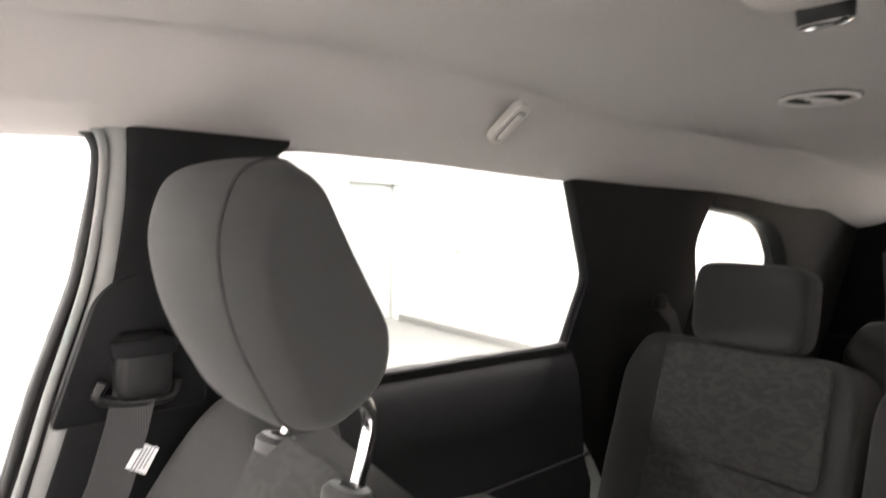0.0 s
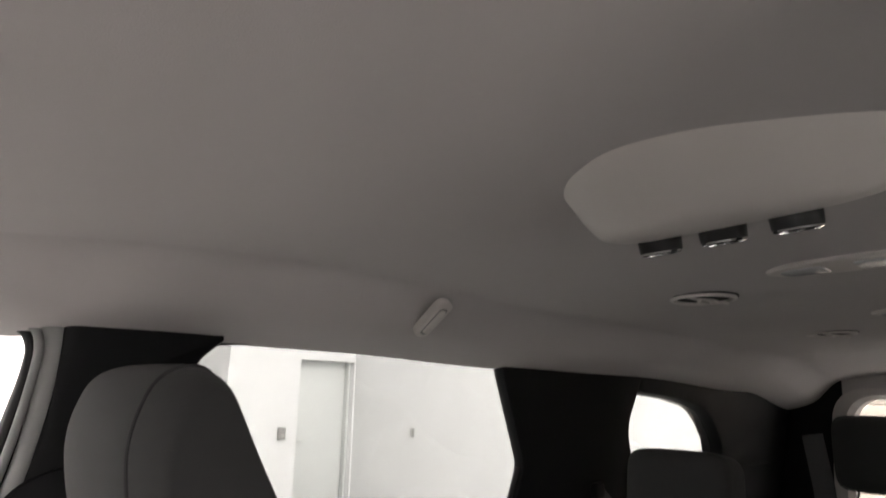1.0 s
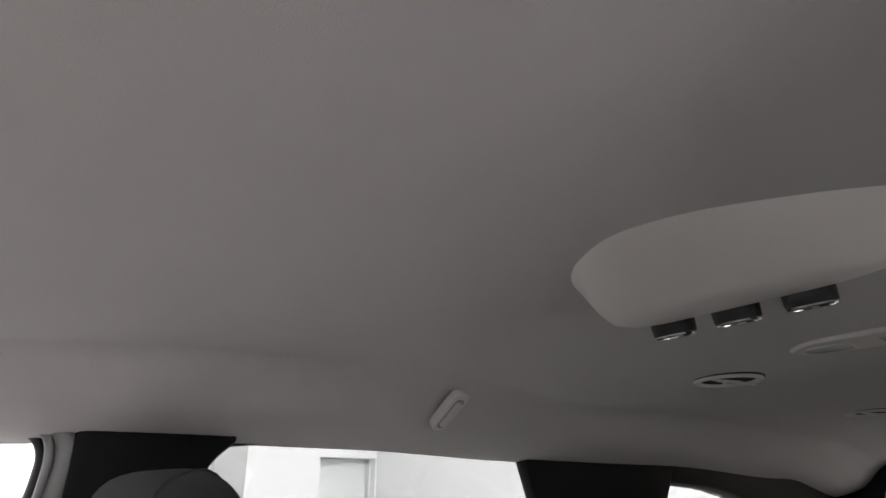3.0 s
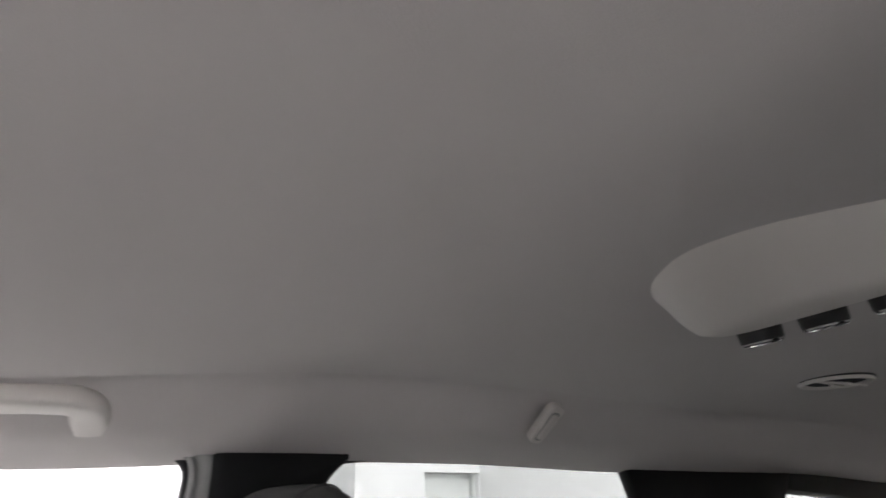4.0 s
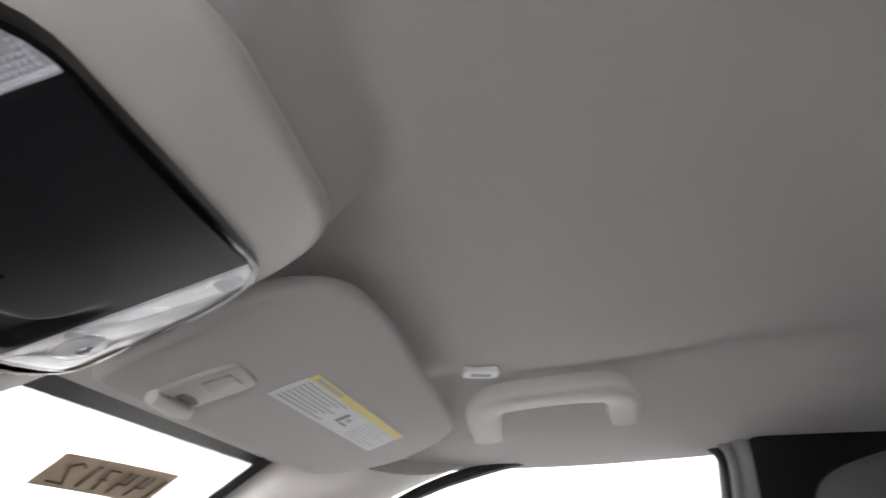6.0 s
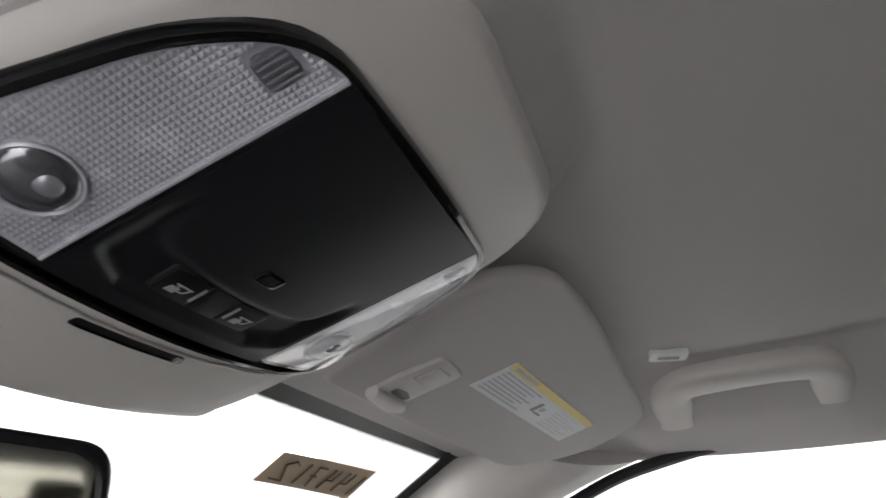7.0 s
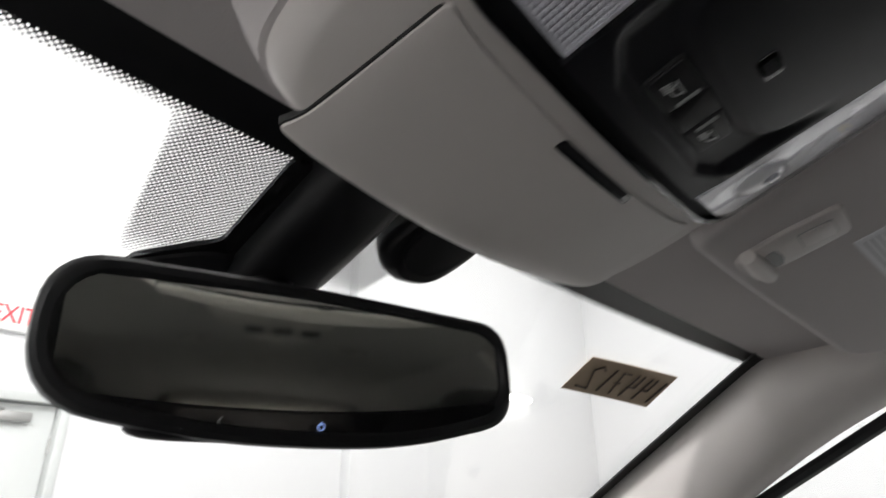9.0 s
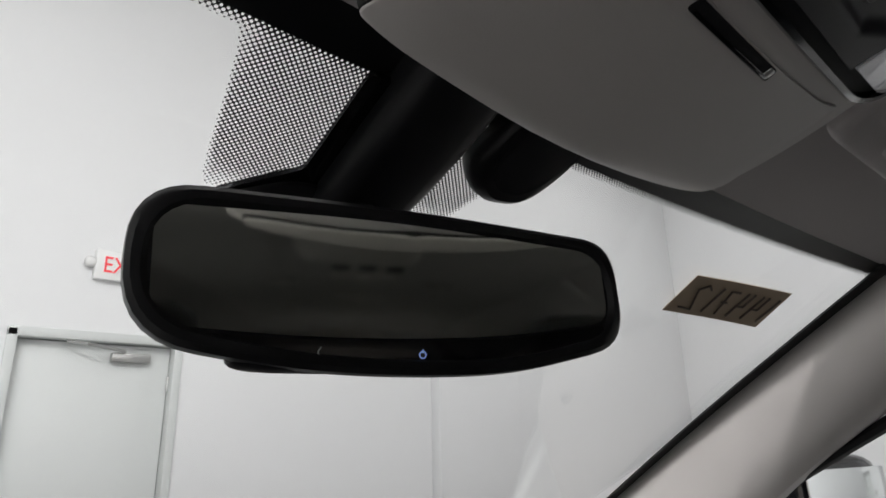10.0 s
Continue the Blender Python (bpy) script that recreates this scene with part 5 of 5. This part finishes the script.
# strokes of the digits, seen from behind: (from, to) in the tag's own width and height
STROKES = {"2": [((0, .85), (.35, 1)), ((.35, 1), (.8, .8)), ((.8, .8), (.1, 0)), ((.1, 0), (1, .05))], "1": [((.5, 1), (.5, 0))], "7": [((.05, .95), (.9, .95)), ((.9, .95), (.4, 0)), ((.35, .5), (.9, .5))],
           "4": [((.15, 1), (.1, .45)), ((.1, .45), (.9, .45)), ((.8, 1), (.8, 0))]}
slots = [("1", 0.93, 0.03), ("4", 0.78, 0.10), ("4", 0.62, 0.10), ("7", 0.46, 0.10), ("1", 0.33, 0.03), ("2", 0.16, 0.14)]
for digit, at, w in slots:
    bm = bmesh.new()
    for (a0, b0), (a1, b1) in STROKES[digit]:
        p = [tag_point(at + (0.5 - a0 - (a1 - a0) * k / 4) * w, 0.84 - 0.68 * (b0 + (b1 - b0) * k / 4), 0.0046 + 0.003 * at * 0.8) for k in range(5)]
        join(bm, tube(p, 0.0011, 6))
    part("digit", bm, M_MARKER, tg)

# ---- door mirror outside ----
dm = empty("door_mirror", (0.95, 0.28, 1.22), "black door mirror outside the passenger window", "door mirror")
part("case", puff((0.24, 0.10, 0.16), (0.985, 0.315, 1.185), 0.4, 26, 14, Matrix.Rotation(radians(-18), 4, "Z")), M_GLOSS, dm)
part("glass", box((0.19, 0.004, 0.12), (0, 0, 0), Matrix.Translation((0.975, 0.263, 1.185)) @ Matrix.Rotation(radians(-18), 4, "Z"), bevel=0.0015), M_DOORMIRROR, dm, "bright mirror glass")
part("foot", tube([(0.76, 0.33, 1.10), (0.86, 0.325, 1.13), (0.93, 0.32, 1.15)], 0.03, 12, 0.6), M_BLACK, dm)


# ---- seats ----
# side view of a front head restraint: rearward y and height z
HEAD_PROFILE = [(-0.476, 1.372), (-0.494, 1.424), (-0.536, 1.432), (-0.566, 1.388), (-0.622, 1.292), (-0.614, 1.243), (-0.566, 1.216), (-0.532, 1.222), (-0.488, 1.300)]


def head_restraint(cx, width=0.262):
    """The wedge-shaped restraint: its side profile carried across and rounded at both ends."""
    prof = rounded(HEAD_PROFILE, [0.04, 0.026, 0.026, 0.06, 0.034, 0.03, 0.02, 0.024, 0.06], 5)
    my = sum(p[0] for p in prof) / len(prof)
    mz = sum(p[1] for p in prof) / len(prof)
    half, r = width / 2, 0.052

    def section(x, s):
        u = (x - cx) / half
        bow = -0.022 * u * u
        s *= 1 - 0.03 * u * u
        return [(x, my + (y - my) * s + bow * (0.40 + 0.60 * smooth01(my - 0.05, my + 0.05, y)), mz + (z - mz) * s) for y, z in prof]

    turn = [radians(90 * k / 8) for k in range(9)]
    side = [(half - r + r * math.sin(a), 1 - 0.22 * (1 - math.cos(a))) for a in turn]
    flat = [(-(half - r) + 2 * (half - r) * k / 14, 1.0) for k in range(1, 14)]
    rings = [section(cx + x, s) for x, s in [(-x, s) for x, s in side[::-1]] + flat + side]
    bm = loft(rings)
    seams = [[Vector(p) for p in section(cx + k * side[2][0], side[2][1] + 0.004)] for k in (-1, 1)]
    return bm, [q + q[:1] for q in seams]


def front_seat(sgn):
    cx = 0.39 * sgn
    s = empty("front_seat", (cx, -0.35, 0.45), "dark grey cloth front seat with tall head restraint", "car seat", "front seats")
    lean = Matrix.Rotation(radians(30), 4, "X")
    back = puff((0.55, 0.150, 0.66), (0, 0, 0), 0.34, 36, 22)
    for v in back.verts:
        k = smooth01(0.05, 0.33, v.co.z)
        v.co.x *= 1 - 0.03 * k * k
        v.co.y += 0.10 * abs(v.co.x) * (1 if v.co.y > 0 else 0.3)
        v.co.z += 0.048 * k * smooth01(0.07, 0.20, abs(v.co.x)) * (1 if v.co.y < 0.03 else 0.6) - 0.024 * k * (1 - smooth01(0.06, 0.17, abs(v.co.x)))
    bmesh.ops.transform(back, matrix=Matrix.Translation((cx, -0.506, 0.843)) @ lean, verts=back.verts)
    b = part("backrest", back, M_SEAT, s, "dark grey cloth backrest with side bolsters")
    ins = puff((0.30, 0.062, 0.63), (0, 0, 0), 0.38, 30, 18)
    for v in ins.verts:
        k = smooth01(0.05, 0.28, v.co.z)
        v.co.x *= 1 - 0.12 * k * k
        v.co.z -= 0.016 * k
    bmesh.ops.transform(ins, matrix=Matrix.Translation((cx, -0.506, 0.843)) @ lean @ Matrix.Translation((0, 0.050, 0.030)), verts=ins.verts)
    part("insert_panel", ins, M_SEAT_PAT, b, "patterned cloth centre panel")
    part("seat_cushion", puff((0.52, 0.52, 0.16), (cx, -0.20, 0.60), 0.4, 32, 14), M_SEAT, s)
    part("seat_base", box((0.42, 0.42, 0.12), (cx, -0.22, 0.48), bevel=0.02), M_DARK, s)
    bm, seams = head_restraint(cx)
    h = part("head_restraint", bm, M_SEAT, s, "dark grey cloth head restraint")
    for q in seams:
        part("seam", tube(q, 0.0016, 6), M_SEAM, h)
    for k in (-1, 1):
        px = cx + k * 0.074
        part("post", tube(bezier([(px, -0.565, 1.255), (px, -0.612, 1.238), (px, -0.631, 1.214), (px, -0.626, 1.180), (px, -0.604, 1.10)], 5), 0.0072, 12), M_CHROME, h, "chrome steel post")
        gm = Matrix.Translation((px, -0.610, 1.148)) @ Matrix.Rotation(radians(18), 4, "X")
        part("guide", lathe([(0.021, -0.010), (0.023, 0.002), (0.018, 0.008), (0.010, 0.009), (0.009, 0.004)], gm, 24), M_GUIDE, h, "dark plastic post guide")
    return s


front_seat(1)
front_seat(-1)


def bench_restraint(parent, cx, y, z, w=0.215, h=0.165):
    bm = puff((w, 0.10, h), (cx, y, z), 0.36, 32, 18, Matrix.Rotation(radians(8), 4, "X"))
    r = part("head_restraint", bm, M_SEAT, parent, "low dark cloth head restraint")
    loop = []
    for k in range(33):
        a = 2 * math.pi * k / 32
        cxs, cz = math.copysign(abs(math.cos(a)) ** 0.36, math.cos(a)), math.copysign(abs(math.sin(a)) ** 0.36, math.sin(a))
        loop.append((cx + cxs * w * 0.485, y + 0.030 - cz * h * 0.5 * 0.139, z + cz * h * 0.485))
    part("seam", tube(loop, 0.0013, 6), M_SEAM, r)
    for k in (-1, 1):
        part("post", tube([(cx + k * 0.05, y, z - h * 0.45), (cx + k * 0.05, y + 0.008, z - h * 0.62)], 0.006, 10), M_CHROME, r)
    return r


def bench_part(x0, x1, y, top, inserts, name="bench_seat", group="second row seats", label="dark grey cloth rear seat with patterned insert"):
    """One section of the rear bench: backrest, inset panels and cushion."""
    cx, w = (x0 + x1) / 2, x1 - x0
    s = empty(name, (cx, y + 0.2, 0.45), label, "car seat", group)
    lean = Matrix.Rotation(radians(15), 4, "X")
    h = top - 0.56
    base = Matrix.Translation((cx, y + 0.06, 0.56 + h / 2)) @ lean
    back = puff((w, 0.16, h), (0, 0, 0), 0.20, 44, 24)
    for v in back.verts:
        k = smooth01(0.10, h / 2, v.co.z)
        if (v.co.x > 0) == (cx > 0):
            v.co.x *= 1 - 0.14 * k * k
    bmesh.ops.transform(back, matrix=base, verts=back.verts)
    b = part("backrest", back, M_SEAT, s, "dark grey cloth backrest")
    for ix, iw in inserts:
        for z0, zh in ((0.172, 0.215), (-0.070, 0.265)):
            pz = z0
            p = puff((iw, 0.030, zh), (0, 0, 0), 0.14, 30, 14)
            bmesh.ops.transform(p, matrix=base @ Matrix.Translation((ix - cx, 0.0735, pz)), verts=p.verts)
            part("insert_panel", p, M_SEAT_PAT, b, "patterned cloth centre panel")
    part("seat_cushion", puff((w, 0.50, 0.16), (cx, y + 0.34, 0.60), 0.35, 32, 12), M_SEAT, s)
    part("seat_base", box((w * 0.9, 0.42, 0.13), (cx, y + 0.32, 0.48), bevel=0.02), M_DARK, s)
    return s


s1 = bench_part(0.208, 0.668, -1.575, 1.150, [(0.405, 0.310)])
bench_restraint(s1, 0.410, -1.56, 1.228)
s2 = bench_part(-0.668, 0.196, -1.575, 1.150, [(-0.405, 0.30), (0.0, 0.24)])
bench_restraint(s2, -0.410, -1.56, 1.228)
bench_restraint(s2, -0.02, -1.58, 1.200, 0.19, 0.13)
for cx in (0.27, -0.27):
    s3 = bench_part(cx - 0.24, cx + 0.24, -2.42, 1.12, [(cx, 0.24)], "folding_seat", "third row seats", "dark grey cloth folding third row seat")
    bench_restraint(s3, cx + (0.01 if cx > 0 else 0.08), -2.40, 1.275, 0.185, 0.20)


# ---- belts and pillar fittings ----
def ribbon(points, w, thick=0.0014, across=Vector((0, 1, 0))):
    pts = [Vector(p) for p in points]
    rings = []
    for i, p in enumerate(pts):
        d = (pts[min(i + 1, len(pts) - 1)] - pts[max(i - 1, 0)]).normalized()
        a = (across - d * across.dot(d)).normalized()
        n = d.cross(a) * thick
        rings.append([p + a * w / 2 + n, p - a * w / 2 + n, p - a * w / 2 - n, p + a * w / 2 - n])
    return loft(rings)


def belt_set(sgn):
    def sp(y, z, inset):
        return (sgn * (side_x(y, z) - inset), y, z)
    ad = empty("belt_adjuster", sp(-0.515, 1.20, 0.03), "dark plastic belt height adjuster on the pillar", "belt adjuster", "front belt adjusters")
    out = rounded([(-0.428, 1.135), (-0.474, 1.300), (-0.528, 1.324), (-0.592, 1.30), (-0.605, 1.135)], [0.01, 0.04, 0.04, 0.04, 0.01], 6)
    part("cover_plate", side_panel(out, 0.036, 0.03, sgn, 0.005), M_DARK, ad)
    part("slide", puff((0.034, 0.062, 0.082), sp(-0.520, 1.206, 0.046), 0.4, 24, 12), M_BLACK, ad, "black sliding grip")
    part("slide_cap", puff((0.030, 0.070, 0.022), sp(-0.520, 1.229, 0.050), 0.4, 20, 10), M_DARK, ad)
    part("belt_loop", tube(bezier([sp(-0.478, 1.190, 0.050), sp(-0.474, 1.172, 0.053), sp(-0.511, 1.162, 0.055), sp(-0.552, 1.162, 0.053), sp(-0.560, 1.182, 0.050)], 6), 0.0065, 10), M_BLACK, ad)
    be = empty("seat_belt", sp(-0.50, 1.15, 0.05), "dark grey woven front seat belt hanging from the pillar", "seat belt", "front seat belts")
    part("webbing", ribbon([sp(-0.514, 1.188, 0.053), sp(-0.502, 1.13, 0.062), sp(-0.484, 1.07, 0.078), sp(-0.455, 1.0, 0.10), sp(-0.42, 0.90, 0.12), sp(-0.36, 0.70, 0.10)], 0.047), M_BELT, be)
    tag = part("belt_label", ribbon([sp(-0.526, 1.108, 0.070), sp(-0.510, 1.082, 0.080)], 0.024, 0.0012), M_PAPER, be, "white sewn belt label")
    for k in range(4):
        a, b = sp(-0.526 - 0.008 + 0.005 * k, 1.106, 0.0725), sp(-0.510 - 0.008 + 0.005 * k, 1.084, 0.0815)
        part("text_bar", tube([a, b], 0.0008, 5), M_INK, tag)


belt_set(1)
belt_set(-1)
# rear belts hanging at the C pillar and behind the second row
for sgn in (1, -1):
    rb = empty("rear_belt", (sgn * 0.60, -1.68, 1.19), "dark rear seat belt with guide on the pillar", "seat belt", "rear seat belts")
    part("guide", puff((0.022, 0.042, 0.036), (sgn * 0.645, -1.612, 1.205), 0.6, 18, 10), M_DARK, rb)
    part("webbing", ribbon([(sgn * 0.641, -1.612, 1.20), (sgn * 0.635, -1.652, 1.165), (sgn * 0.629, -1.667, 1.12), (sgn * 0.623, -1.66, 1.05)], 0.040), M_BELT, rb)
for x in (0.235, -0.235):
    tb = empty("third_row_belt", (x, -1.95, 1.2), "grey third row belt hanging from the roof side", "seat belt", "third row belts")
    part("webbing", ribbon([(x + math.copysign(0.075, x), -2.02, 1.335), (x + math.copysign(0.055, x), -1.99, 1.22), (x + math.copysign(0.04, x), -1.95, 1.08), (x + math.copysign(0.02, x), -1.90, 0.90)], 0.045, across=Vector((1, 0, 0))), M_BELT, tb)
